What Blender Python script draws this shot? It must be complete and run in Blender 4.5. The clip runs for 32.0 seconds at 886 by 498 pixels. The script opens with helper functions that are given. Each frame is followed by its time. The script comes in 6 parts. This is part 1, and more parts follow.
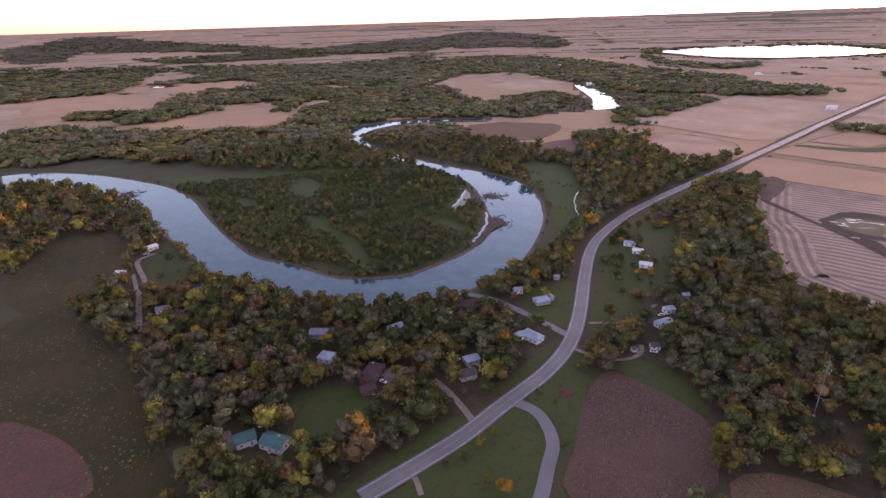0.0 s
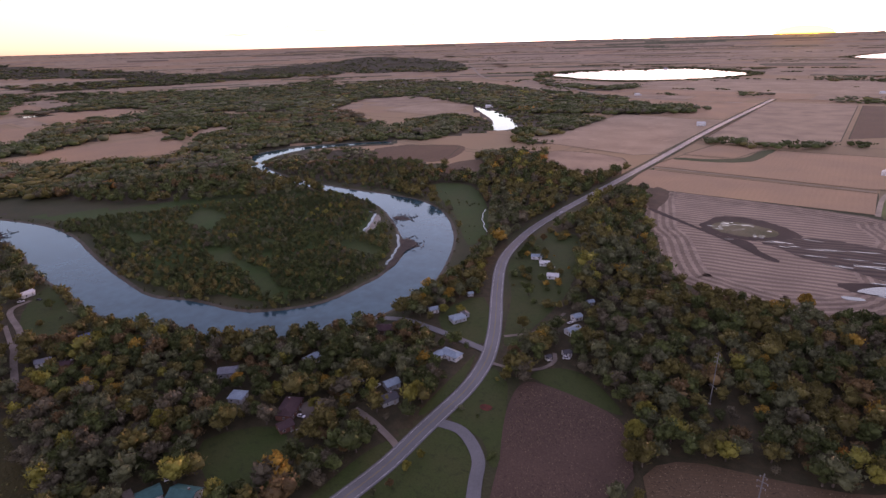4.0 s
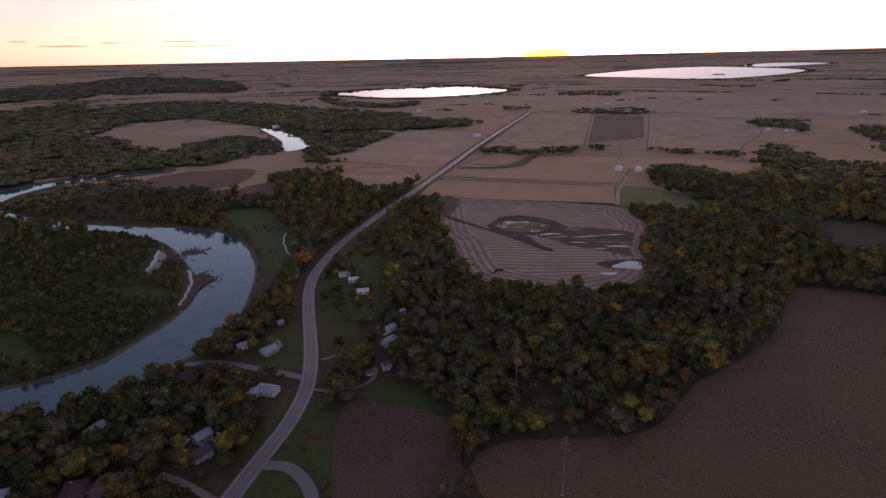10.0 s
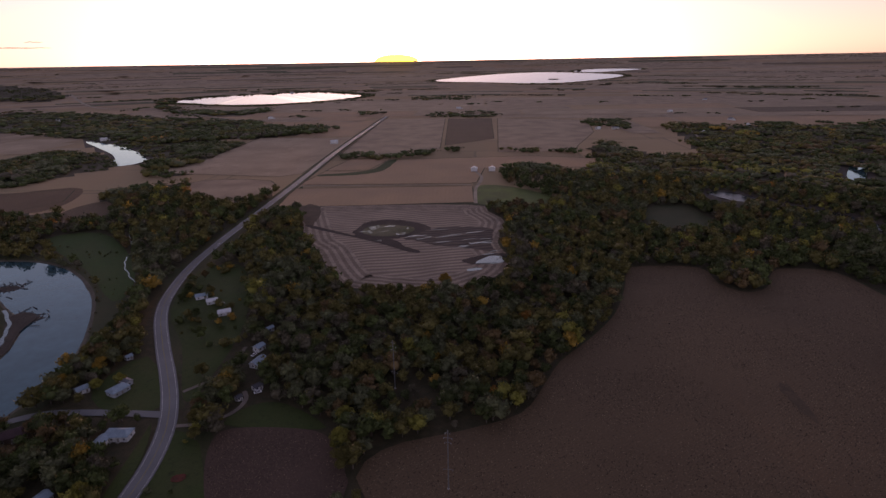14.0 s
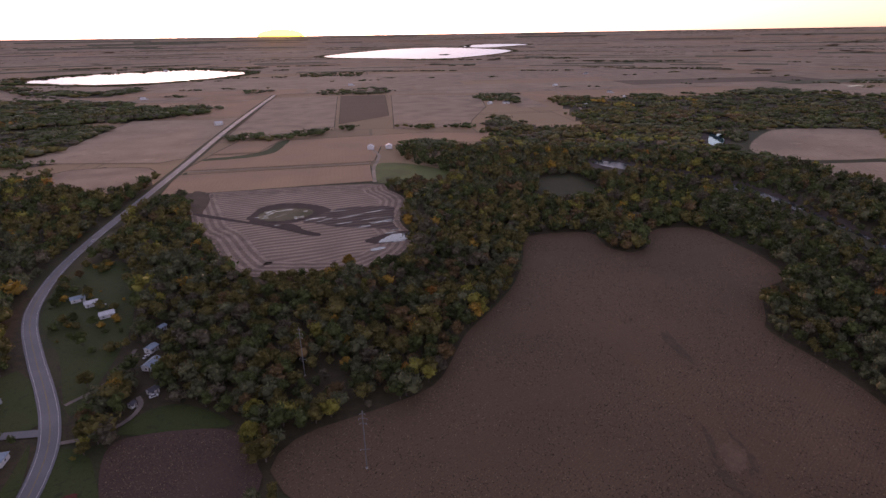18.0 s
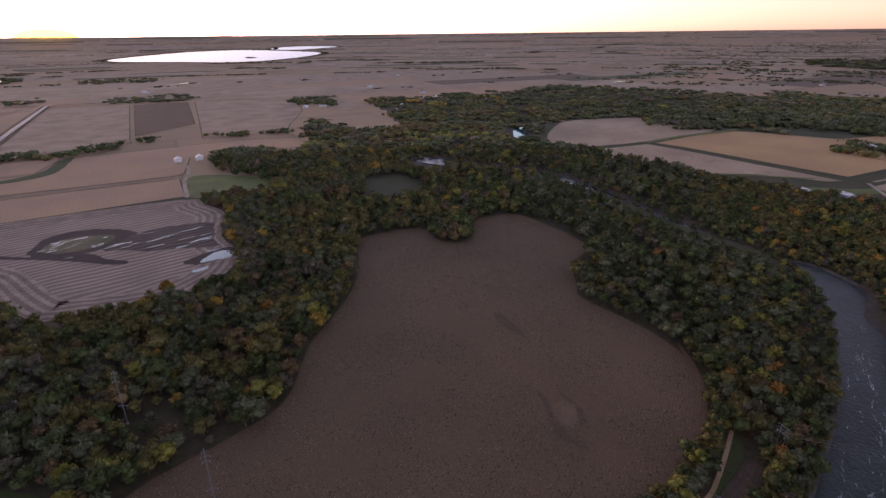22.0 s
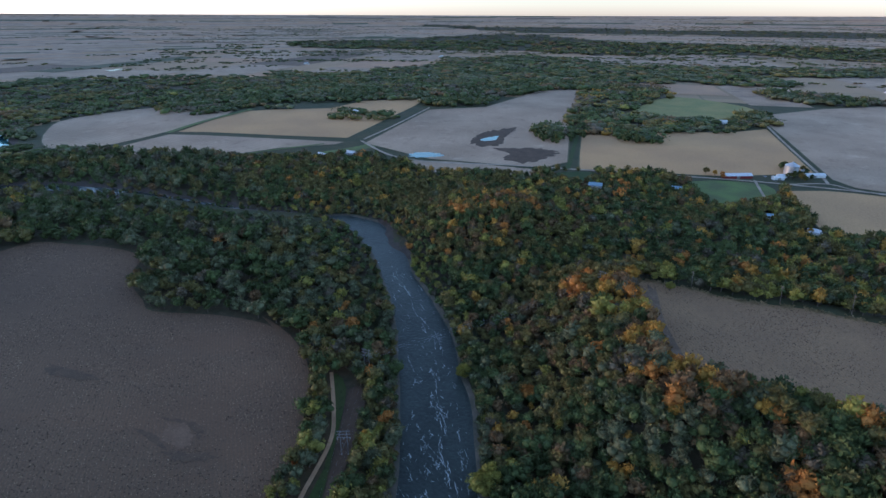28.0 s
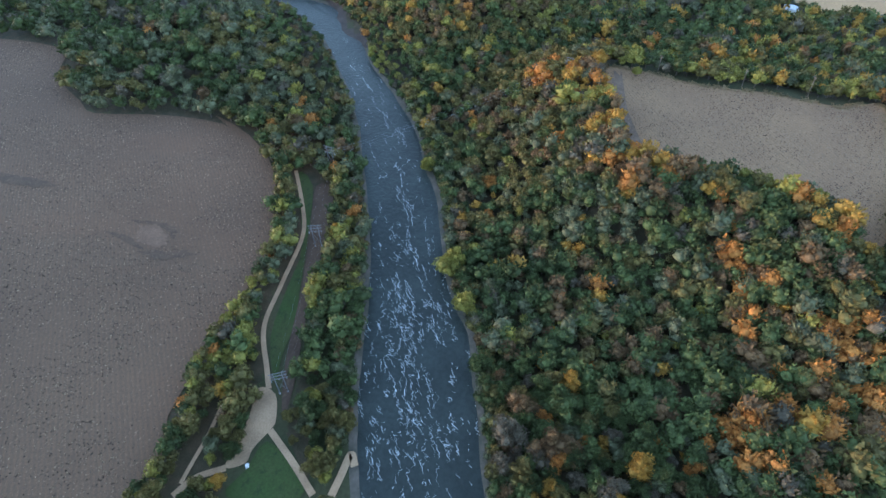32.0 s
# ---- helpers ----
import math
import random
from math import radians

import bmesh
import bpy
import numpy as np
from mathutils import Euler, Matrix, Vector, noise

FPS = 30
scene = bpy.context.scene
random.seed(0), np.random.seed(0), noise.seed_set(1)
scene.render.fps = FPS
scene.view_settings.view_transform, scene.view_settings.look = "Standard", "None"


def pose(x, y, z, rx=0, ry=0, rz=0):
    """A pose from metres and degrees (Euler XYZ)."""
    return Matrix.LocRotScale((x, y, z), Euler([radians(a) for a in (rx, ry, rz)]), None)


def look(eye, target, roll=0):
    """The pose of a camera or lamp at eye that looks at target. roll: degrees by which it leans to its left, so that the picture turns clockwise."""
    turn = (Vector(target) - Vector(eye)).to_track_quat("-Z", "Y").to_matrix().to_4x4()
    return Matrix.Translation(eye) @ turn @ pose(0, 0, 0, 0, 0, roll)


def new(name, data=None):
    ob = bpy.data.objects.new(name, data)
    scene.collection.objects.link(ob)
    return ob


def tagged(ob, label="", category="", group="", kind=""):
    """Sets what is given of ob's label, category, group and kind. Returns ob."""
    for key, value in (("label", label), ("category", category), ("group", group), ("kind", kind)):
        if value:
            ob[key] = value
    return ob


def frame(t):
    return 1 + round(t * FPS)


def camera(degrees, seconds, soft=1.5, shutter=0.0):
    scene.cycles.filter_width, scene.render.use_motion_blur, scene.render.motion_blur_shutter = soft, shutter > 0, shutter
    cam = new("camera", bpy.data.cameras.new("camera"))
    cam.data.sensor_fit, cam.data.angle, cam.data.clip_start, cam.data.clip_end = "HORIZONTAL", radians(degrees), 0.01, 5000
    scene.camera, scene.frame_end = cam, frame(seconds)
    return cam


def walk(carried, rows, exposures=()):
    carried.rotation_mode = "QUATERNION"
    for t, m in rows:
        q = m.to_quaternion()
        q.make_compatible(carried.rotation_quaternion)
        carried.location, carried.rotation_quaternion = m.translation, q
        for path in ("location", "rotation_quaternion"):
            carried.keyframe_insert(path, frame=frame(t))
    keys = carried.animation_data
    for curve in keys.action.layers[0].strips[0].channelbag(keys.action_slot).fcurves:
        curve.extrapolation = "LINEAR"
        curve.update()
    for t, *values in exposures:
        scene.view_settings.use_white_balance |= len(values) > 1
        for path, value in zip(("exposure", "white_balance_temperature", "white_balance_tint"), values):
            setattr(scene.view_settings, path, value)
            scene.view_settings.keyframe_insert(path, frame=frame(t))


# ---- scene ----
HEIGHT = 180.0
cam = camera(79.6, 32.0)
# seconds, then the turn of the hovering camera in degrees
PATH = [
    (0, 66.98, 1.70, 42.21),
    (0.5, 66.94, 1.65, 41.24),
    (1, 66.90, 1.62, 40.33),
    (1.5, 66.88, 1.61, 39.27),
    (2, 66.85, 1.64, 38.40),
    (2.5, 66.82, 1.59, 36.87),
    (3, 66.77, 1.54, 35.35),
    (3.5, 67.94, 1.52, 33.64),
    (5.5, 70.69, 1.45, 27.75),
    (6, 70.65, 1.40, 25.23),
    (6.5, 70.56, 1.42, 22.42),
    (7, 70.49, 1.35, 20.22),
    (7.5, 70.47, 1.28, 18.24),
    (8, 70.44, 1.28, 16.70),
    (8.5, 70.43, 1.28, 15.15),
    (9, 70.44, 1.18, 13.82),
    (9.5, 70.42, 1.22, 12.20),
    (10, 70.40, 1.17, 10.29),
    (10.5, 70.42, 1.12, 8.27),
    (11, 70.45, 1.05, 6.24),
    (11.5, 70.50, 1.04, 4.21),
    (12, 70.52, 1.02, 2.46),
    (12.5, 70.55, 1.00, 0.79),
    (13, 70.59, 0.93, -0.92),
    (13.5, 70.64, 0.92, -2.94),
    (14, 70.65, 0.95, -4.71),
    (14.5, 70.30, 0.89, -6.08),
    (16.5, 68.12, 0.89, -10.99),
    (17, 68.12, 0.85, -12.08),
    (17.5, 68.13, 0.85, -13.81),
    (18, 68.13, 0.82, -15.79),
    (18.5, 68.16, 0.84, -17.72),
    (19, 68.15, 0.77, -20.15),
    (19.5, 68.18, 0.78, -22.22),
    (20, 68.17, 0.75, -24.28),
    (20.5, 68.16, 0.67, -26.61),
    (21, 68.14, 0.65, -29.20),
    (21.5, 68.14, 0.60, -31.97),
    (22, 68.12, 0.55, -34.72),
    (22.5, 68.10, 0.52, -38.00),
    (23, 68.16, 0.34, -42.05),
    (23.5, 68.14, 0.37, -46.60),
    (24, 68.19, 0.33, -50.47),
    (24.5, 68.25, 0.25, -53.88),
    (26.5, 68.46, -0.01, -70.14),
    (27, 68.52, -0.07, -75.07),
    (27.5, 68.60, -0.04, -79.60),
    (28, 66.46, -0.18, -82.74),
    (28.5, 65.54, -0.21, -84.63),
    (29, 62.99, -0.32, -85.60),
    (29.5, 60.96, -0.39, -86.20),
    (30, 58.79, -0.46, -86.58),
    (30.5, 55.98, -0.58, -86.81),
    (31, 53.02, -0.67, -86.91),
    (31.5, 49.18, -0.81, -86.89),
    (32, 44.57, -0.86, -86.91),
]
# stops of the clip's own exposure on the way
EXPOSURE = [(t, s + 2.2, k, p) for t, s, k, p in ((0, 0.6, 7200, 60), (3.5, 0.35, 7150, 59), (5.5, -0.73, 7100, 56), (9, -0.85, 7080, 55), (14, -1.15, 7050, 55), (17, -0.38, 7100, 57),
                                                (20, -0.4, 7000, 54), (23, -0.2, 6080, 42), (24.5, 0.03, 5050, 25), (28, 0.1, 4750, 15), (29, 0.71, 4880, 16), (30, 0.95, 4950, 13), (32, 1.33, 5020, 11))]
walk(cam, [(t, pose(0, 0, HEIGHT, rx, ry, rz)) for t, rx, ry, rz in PATH], EXPOSURE)

# ---------------------------------------------------------------- light
world = bpy.data.worlds.new("evening_sky")
scene.world = world
world.use_nodes = True
wt = world.node_tree
sky = wt.nodes.new("ShaderNodeTexSky")
sky.sky_type, sky.sun_disc = "NISHITA", False
sky.sun_elevation, sky.sun_rotation = radians(3.0), radians(0)
sky.altitude, sky.air_density, sky.dust_density, sky.ozone_density = 300, 1.0, 0.6, 2.0
wt.nodes["Background"].inputs["Strength"].default_value = 0.15
pale = wt.nodes.new("ShaderNodeHueSaturation")
pale.inputs["Saturation"].default_value = 0.62
wt.links.new(sky.outputs[0], pale.inputs["Color"])
wt.links.new(pale.outputs[0], wt.nodes["Background"].inputs["Color"])
lamp = bpy.data.lights.new("sun", "SUN")
lamp.energy, lamp.angle, lamp.color = 0.35, radians(0.6), (1.0, 0.5, 0.22)
sun = new("sun", lamp)
sun.matrix_world = look((0, 1000, 1000 * math.tan(radians(2.9))), (0, 0, 0))
# the setting sun low over the far rim, widened and flattened to stand for its glow
glow = bpy.data.materials.new("setting_sun")
glow.use_nodes = True
glow.node_tree.nodes["Principled BSDF"].inputs["Base Color"].default_value = (0, 0, 0, 1)
glow.node_tree.nodes["Principled BSDF"].inputs["Emission Color"].default_value = (1.0, 0.66, 0.03, 1)
glow.node_tree.nodes["Principled BSDF"].inputs["Emission Strength"].default_value = 4.5
orb = bmesh.new()
bmesh.ops.create_uvsphere(orb, u_segments=32, v_segments=16, radius=112)
disc = bpy.data.meshes.new("backdrop_sun")
orb.to_mesh(disc)
orb.free()
disc.materials.append(glow)
disc_ob = new("backdrop_sun", disc)
disc_ob.location, disc_ob.scale = (0, 4972, 196), (1.7, 0.05, 0.5)
tagged(disc_ob, "setting sun on the horizon of the plain", "sun", kind="structure")

# ---------------------------------------------------------------- materials


def material(name, colour, rough=0.85, other=None, scale=0.05, fine=1.0, bump=0.3, metal=0.0, amount=0.35):
    """Paint or earth of a base colour, with stains at one scale and grain at another."""
    m = bpy.data.materials.new(name)
    m.use_nodes = True
    n, l = m.node_tree.nodes, m.node_tree.links
    b = n["Principled BSDF"]
    b.inputs["Roughness"].default_value, b.inputs["Metallic"].default_value = rough, metal
    b.inputs["Specular IOR Level"].default_value = 0.25
    geo = n.new("ShaderNodeNewGeometry")
    big, small = n.new("ShaderNodeTexNoise"), n.new("ShaderNodeTexNoise")
    for tex, s, d in ((big, scale, 5), (small, fine, 3)):
        tex.inputs["Scale"].default_value, tex.inputs["Detail"].default_value = s, d
        l.new(geo.outputs["Position"], tex.inputs["Vector"])
    ramp = n.new("ShaderNodeMapRange")
    ramp.inputs["From Min"].default_value, ramp.inputs["From Max"].default_value = 0.35, 0.65
    l.new(big.outputs["Fac"], ramp.inputs["Value"])
    mix = n.new("ShaderNodeMix")
    mix.data_type = "RGBA"
    other = other or tuple(c * (1 - amount) for c in colour)
    mix.inputs["A"].default_value, mix.inputs["B"].default_value = (*colour, 1), (*other, 1)
    l.new(ramp.outputs["Result"], mix.inputs["Factor"])
    grain = n.new("ShaderNodeMix")
    grain.data_type, grain.blend_type = "RGBA", "MULTIPLY"
    grain.inputs["Factor"].default_value = 0.55
    l.new(mix.outputs["Result"], grain.inputs["A"])
    l.new(small.outputs["Fac"], grain.inputs["B"])
    gain = n.new("ShaderNodeMix")
    gain.data_type, gain.blend_type = "RGBA", "MULTIPLY"
    gain.inputs["Factor"].default_value, gain.inputs["B"].default_value = 1.0, (1.38, 1.38, 1.38, 1)
    l.new(grain.outputs["Result"], gain.inputs["A"])
    l.new(gain.outputs["Result"], b.inputs["Base Color"])
    bp = n.new("ShaderNodeBump")
    bp.inputs["Strength"].default_value, bp.inputs["Distance"].default_value = bump, 0.4 / max(fine, 0.3)
    l.new(small.outputs["Fac"], bp.inputs["Height"])
    l.new(bp.outputs["Normal"], b.inputs["Normal"])
    return m


def rows_on(m, spacing, turn, strength, colour, wobble=2.0):
    """Rows of stubble or ploughing laid over a field's material."""
    n, l = m.node_tree.nodes, m.node_tree.links
    b = n["Principled BSDF"]
    geo, mp, wave = n.new("ShaderNodeNewGeometry"), n.new("ShaderNodeMapping"), n.new("ShaderNodeTexWave")
    mp.inputs["Rotation"].default_value[2] = radians(turn)
    wave.inputs["Scale"].default_value = 0.314 / spacing
    wave.inputs["Distortion"].default_value, wave.inputs["Detail"].default_value = wobble, 2.0
    wave.inputs["Detail Scale"].default_value = 0.4
    l.new(geo.outputs["Position"], mp.inputs["Vector"])
    l.new(mp.outputs["Vector"], wave.inputs["Vector"])
    mix = n.new("ShaderNodeMix")
    mix.data_type = "RGBA"
    mix.inputs["B"].default_value = (*colour, 1)
    fac = n.new("ShaderNodeMath")
    fac.operation = "MULTIPLY"
    fac.inputs[1].default_value = strength
    l.new(wave.outputs["Fac"], fac.inputs[0])
    l.new(fac.outputs[0], mix.inputs["Factor"])
    l.new(b.inputs["Base Color"].links[0].from_socket, mix.inputs["A"])
    l.new(mix.outputs["Result"], b.inputs["Base Color"])
    return m


def water(name, colour, rough, ripple, size, gloss=0.5):
    m = material(name, colour, rough, bump=ripple, fine=size, amount=0.3)
    b = m.node_tree.nodes["Principled BSDF"]
    b.inputs["IOR"].default_value, b.inputs["Specular IOR Level"].default_value = 1.33, gloss
    return m


def speckle(m, scale, dark, light):
    """Clods and tufts, darker and lighter, strewn over a ground material."""
    n, l = m.node_tree.nodes, m.node_tree.links
    b = n["Principled BSDF"]
    geo = n.new("ShaderNodeNewGeometry")
    for tone, shift, lo, hi in ((dark, 0.0, 0.53, 0.68), (light, 40.0, 0.58, 0.74)):
        tex, ramp, mix, mp = n.new("ShaderNodeTexNoise"), n.new("ShaderNodeMapRange"), n.new("ShaderNodeMix"), n.new("ShaderNodeMapping")
        tex.inputs["Scale"].default_value, tex.inputs["Detail"].default_value, tex.inputs["Roughness"].default_value = scale, 5, 0.75
        mp.inputs["Location"].default_value[2] = shift
        l.new(geo.outputs["Position"], mp.inputs["Vector"])
        l.new(mp.outputs["Vector"], tex.inputs["Vector"])
        ramp.inputs["From Min"].default_value, ramp.inputs["From Max"].default_value = lo, hi
        l.new(tex.outputs["Fac"], ramp.inputs["Value"])
        mix.data_type = "RGBA"
        mix.inputs["B"].default_value = (*tone, 1)
        l.new(ramp.outputs["Result"], mix.inputs["Factor"])
        l.new(b.inputs["Base Color"].links[0].from_socket, mix.inputs["A"])
        l.new(mix.outputs["Result"], b.inputs["Base Color"])
    return m


STUBBLE = {
    "pale": rows_on(material("pale_stubble", (0.39, 0.28, 0.18), scale=0.02, fine=0.6), 2.5, 10, 0.4, (0.22, 0.165, 0.12)),
    "tan": rows_on(material("tan_stubble", (0.4, 0.25, 0.14), other=(0.33, 0.215, 0.13), scale=0.012, fine=0.6), 6.0, 5, 0.22, (0.29, 0.19, 0.11)),
    "wheat": rows_on(material("golden_wheat_stubble", (0.46, 0.285, 0.125), other=(0.38, 0.235, 0.11), scale=0.01, fine=0.5), 6.0, 20, 0.2, (0.34, 0.215, 0.105)),
    "brown": speckle(rows_on(material("brown_stubble", (0.142, 0.088, 0.048), other=(0.112, 0.069, 0.038), scale=0.012, fine=2.2, bump=1.0), 1.7, 62, 0.42, (0.09, 0.062, 0.038), 2.5), 0.8, (0.08, 0.055, 0.034), (0.26, 0.185, 0.115)),
    "grey": speckle(rows_on(material("grey_stubble", (0.42, 0.31, 0.205), other=(0.29, 0.21, 0.135), scale=0.009, fine=0.4), 7.0, 30, 0.35, (0.24, 0.17, 0.108)), 0.03, (0.26, 0.185, 0.12), (0.48, 0.36, 0.245)),
    "striped": rows_on(material("striped_stubble", (0.38, 0.285, 0.21), scale=0.03, fine=0.6, amount=0.25), 8.0, 84, 0.8, (0.125, 0.093, 0.07), 6.0),
    "bluff": speckle(rows_on(material("bluff_stubble", (0.29, 0.18, 0.085), other=(0.22, 0.135, 0.068), scale=0.02, fine=1.8, bump=0.9), 1.8, 75, 0.4, (0.15, 0.1, 0.062), 2.0), 0.6, (0.15, 0.1, 0.055), (0.34, 0.235, 0.12)),
    "rows": speckle(rows_on(material("dark_maize_rows", (0.104, 0.063, 0.044), scale=0.03, fine=1.2, amount=0.25, bump=0.9), 1.3, 152, 0.35, (0.075, 0.048, 0.038), 1.5), 0.7, (0.075, 0.046, 0.036), (0.2, 0.135, 0.1)),
    "damp": speckle(material("damp_stubble", (0.09, 0.061, 0.038), scale=0.08, fine=1.0, amount=0.35), 0.4, (0.085, 0.058, 0.036), (0.2, 0.14, 0.086)),
    "straw": material("bright_straw_tuft", (0.32, 0.235, 0.145), scale=0.3, fine=2.0),
    "clod": material("dark_soil_clod", (0.055, 0.038, 0.026), scale=0.3, fine=2.0),
    "bare": speckle(material("bare_dry_soil", (0.18, 0.125, 0.078), scale=0.08, fine=1.0), 0.4, (0.13, 0.09, 0.065), (0.28, 0.21, 0.16)),
    "dark": material("dark_tilled", (0.05, 0.034, 0.028), scale=0.03, fine=0.8),
}
PASTURE = material("olive_pasture", (0.25, 0.215, 0.075), other=(0.18, 0.185, 0.06), scale=0.02, fine=0.4)
GRASS = speckle(material("lawn_grass", (0.036, 0.06, 0.012), other=(0.048, 0.06, 0.016), scale=0.04, fine=1.2), 0.25, (0.022, 0.036, 0.01), (0.06, 0.07, 0.024))
BRIGHT = material("fresh_green_grass", (0.12, 0.16, 0.042), other=(0.09, 0.105, 0.038), scale=0.04, fine=1.0)
BANK = material("river_bank_earth", (0.12, 0.1, 0.075), other=(0.07, 0.065, 0.045), scale=0.15, fine=0.8)
LITTER = material("dark_leaf_litter", (0.066, 0.05, 0.026), other=(0.04, 0.038, 0.018), scale=0.2, fine=1.5, bump=0.8)
ROUGH_GRASS = material("rough_grass", (0.06, 0.056, 0.024), other=(0.038, 0.046, 0.018), scale=0.03, fine=0.7)
MARSH = speckle(speckle(material("marsh_grass", (0.052, 0.041, 0.008), other=(0.032, 0.031, 0.008), scale=0.02, fine=0.6, bump=0.9), 0.035, (0.024, 0.025, 0.009), (0.085, 0.048, 0.013)), 0.3, (0.02, 0.022, 0.008), (0.062, 0.046, 0.017))
PALE_GRASS = speckle(material("pale_dry_grass", (0.14, 0.125, 0.07), other=(0.07, 0.075, 0.032), scale=0.03, fine=0.5), 0.15, (0.06, 0.062, 0.026), (0.17, 0.14, 0.085))
BROWN_REED = speckle(material("brown_reeds", (0.125, 0.058, 0.042), other=(0.095, 0.052, 0.036), scale=0.06, fine=0.6, bump=0.8), 0.4, (0.06, 0.042, 0.028), (0.14, 0.085, 0.06))
MUD = material("wet_mud", (0.075, 0.058, 0.045), 0.85, scale=0.1, fine=0.5)
SAND = material("pale_sand", (0.36, 0.33, 0.28), scale=0.1, fine=0.8)
ASPHALT = material("worn_asphalt", (0.15, 0.155, 0.16), 0.5, scale=0.05, fine=2.0, amount=0.2)
DRIVE = material("grey_gravel", (0.24, 0.2, 0.165), scale=0.1, fine=2.0)
LANE = material("pale_limestone_lane", (0.38, 0.31, 0.23), scale=0.05, fine=1.0)
RED_SOIL = speckle(material("red_brown_flower_bed", (0.13, 0.035, 0.022), scale=0.2, fine=1.0), 0.4, (0.06, 0.03, 0.02), (0.17, 0.06, 0.035))
MEADOW = speckle(material("river_meadow", (0.034, 0.074, 0.013), other=(0.046, 0.068, 0.016), scale=0.02, fine=0.6), 0.15, (0.026, 0.042, 0.012), (0.07, 0.072, 0.026))
GRAVEL = material("gravel", (0.4, 0.275, 0.155), scale=0.1, fine=2.0)
YELLOW_PAINT = material("road_yellow", (0.33, 0.26, 0.11), scale=0.3, fine=3)
WHITE_PAINT = material("road_white", (0.7, 0.7, 0.68), scale=0.3, fine=3)
def mirror(m, tint, rough, ior=1.42):
    """Lays a tinted gloss over a water material; the tint paints a cooler sky into its reflection."""
    n, l = m.node_tree.nodes, m.node_tree.links
    b, out = n["Principled BSDF"], n["Material Output"]
    b.inputs["Specular IOR Level"].default_value = 0.0
    gloss, fr, mix = n.new("ShaderNodeBsdfGlossy"), n.new("ShaderNodeFresnel"), n.new("ShaderNodeMixShader")
    gloss.inputs["Color"].default_value, gloss.inputs["Roughness"].default_value = (*tint, 1), rough
    fr.inputs["IOR"].default_value = ior
    bump = b.inputs["Normal"].links[0].from_socket
    l.new(bump, gloss.inputs["Normal"])
    l.new(fr.outputs[0], mix.inputs[0])
    l.new(b.outputs[0], mix.inputs[1])
    l.new(gloss.outputs[0], mix.inputs[2])
    l.new(mix.outputs[0], out.inputs["Surface"])
    return m


STILL = mirror(water("still_water", (0.035, 0.09, 0.11), 0.06, 0.04, 0.15, 0.95), (0.74, 0.97, 1.0), 0.06)
PUDDLE = mirror(water("silty_puddle", (0.08, 0.1, 0.1), 0.05, 0.02, 0.3, 1.0), (0.82, 1.0, 1.0), 0.05, 1.75)
LAKE = mirror(water("lake_water", (0.02, 0.025, 0.03), 0.06, 0.03, 0.05, 1.0), (0.94, 1.0, 1.0), 0.08, 2.4)
FAST = water("fast_water", (0.042, 0.05, 0.043), 0.32, 0.7, 0.6, 0.3)
GLIDE = water("dark_gliding_water", (0.03, 0.042, 0.044), 0.22, 0.4, 0.5, 0.4)
FOAM = material("white_foam", (0.62, 0.64, 0.62), 0.6, scale=0.5, fine=2)
BARK = material("bark", (0.14, 0.11, 0.09), scale=0.5, fine=3)


def leaves(name, colour):
    colour = tuple(c * k for c, k in zip(colour, (1.22, 1.19, 1.19)))
    other = tuple(c * 0.65 for c in colour)
    m = material(name, colour, 0.75, other, scale=0.15, fine=2.2, bump=0.8)
    n, l = m.node_tree.nodes, m.node_tree.links
    b = n["Principled BSDF"]
    # every tuft and clump has its own tone
    geo, ramp, mix = n.new("ShaderNodeNewGeometry"), n.new("ShaderNodeMapRange"), n.new("ShaderNodeMix")
    ramp.inputs["To Min"].default_value, ramp.inputs["To Max"].default_value = 0.74, 1.22
    l.new(geo.outputs["Random Per Island"], ramp.inputs["Value"])
    mix.data_type, mix.blend_type = "RGBA", "MULTIPLY"
    mix.inputs["Factor"].default_value = 1.0
    l.new(b.inputs["Base Color"].links[0].from_socket, mix.inputs["A"])
    l.new(ramp.outputs["Result"], mix.inputs["B"])
    l.new(mix.outputs["Result"], b.inputs["Base Color"])
    return m


LEAF = [
    leaves("leaves_deep_green", (0.052, 0.068, 0.02)),
    leaves("leaves_green", (0.076, 0.1, 0.03)),
    leaves("leaves_olive", (0.125, 0.11, 0.032)),
    leaves("leaves_grey_green", (0.105, 0.115, 0.056)),
    leaves("leaves_yellow_green", (0.21, 0.2, 0.04)),
    leaves("leaves_gold", (0.33, 0.205, 0.035)),
    leaves("leaves_orange", (0.35, 0.165, 0.035)),
    leaves("leaves_russet", (0.14, 0.093, 0.04)),
    leaves("leaves_bare_twigs", (0.112, 0.098, 0.062)),
]

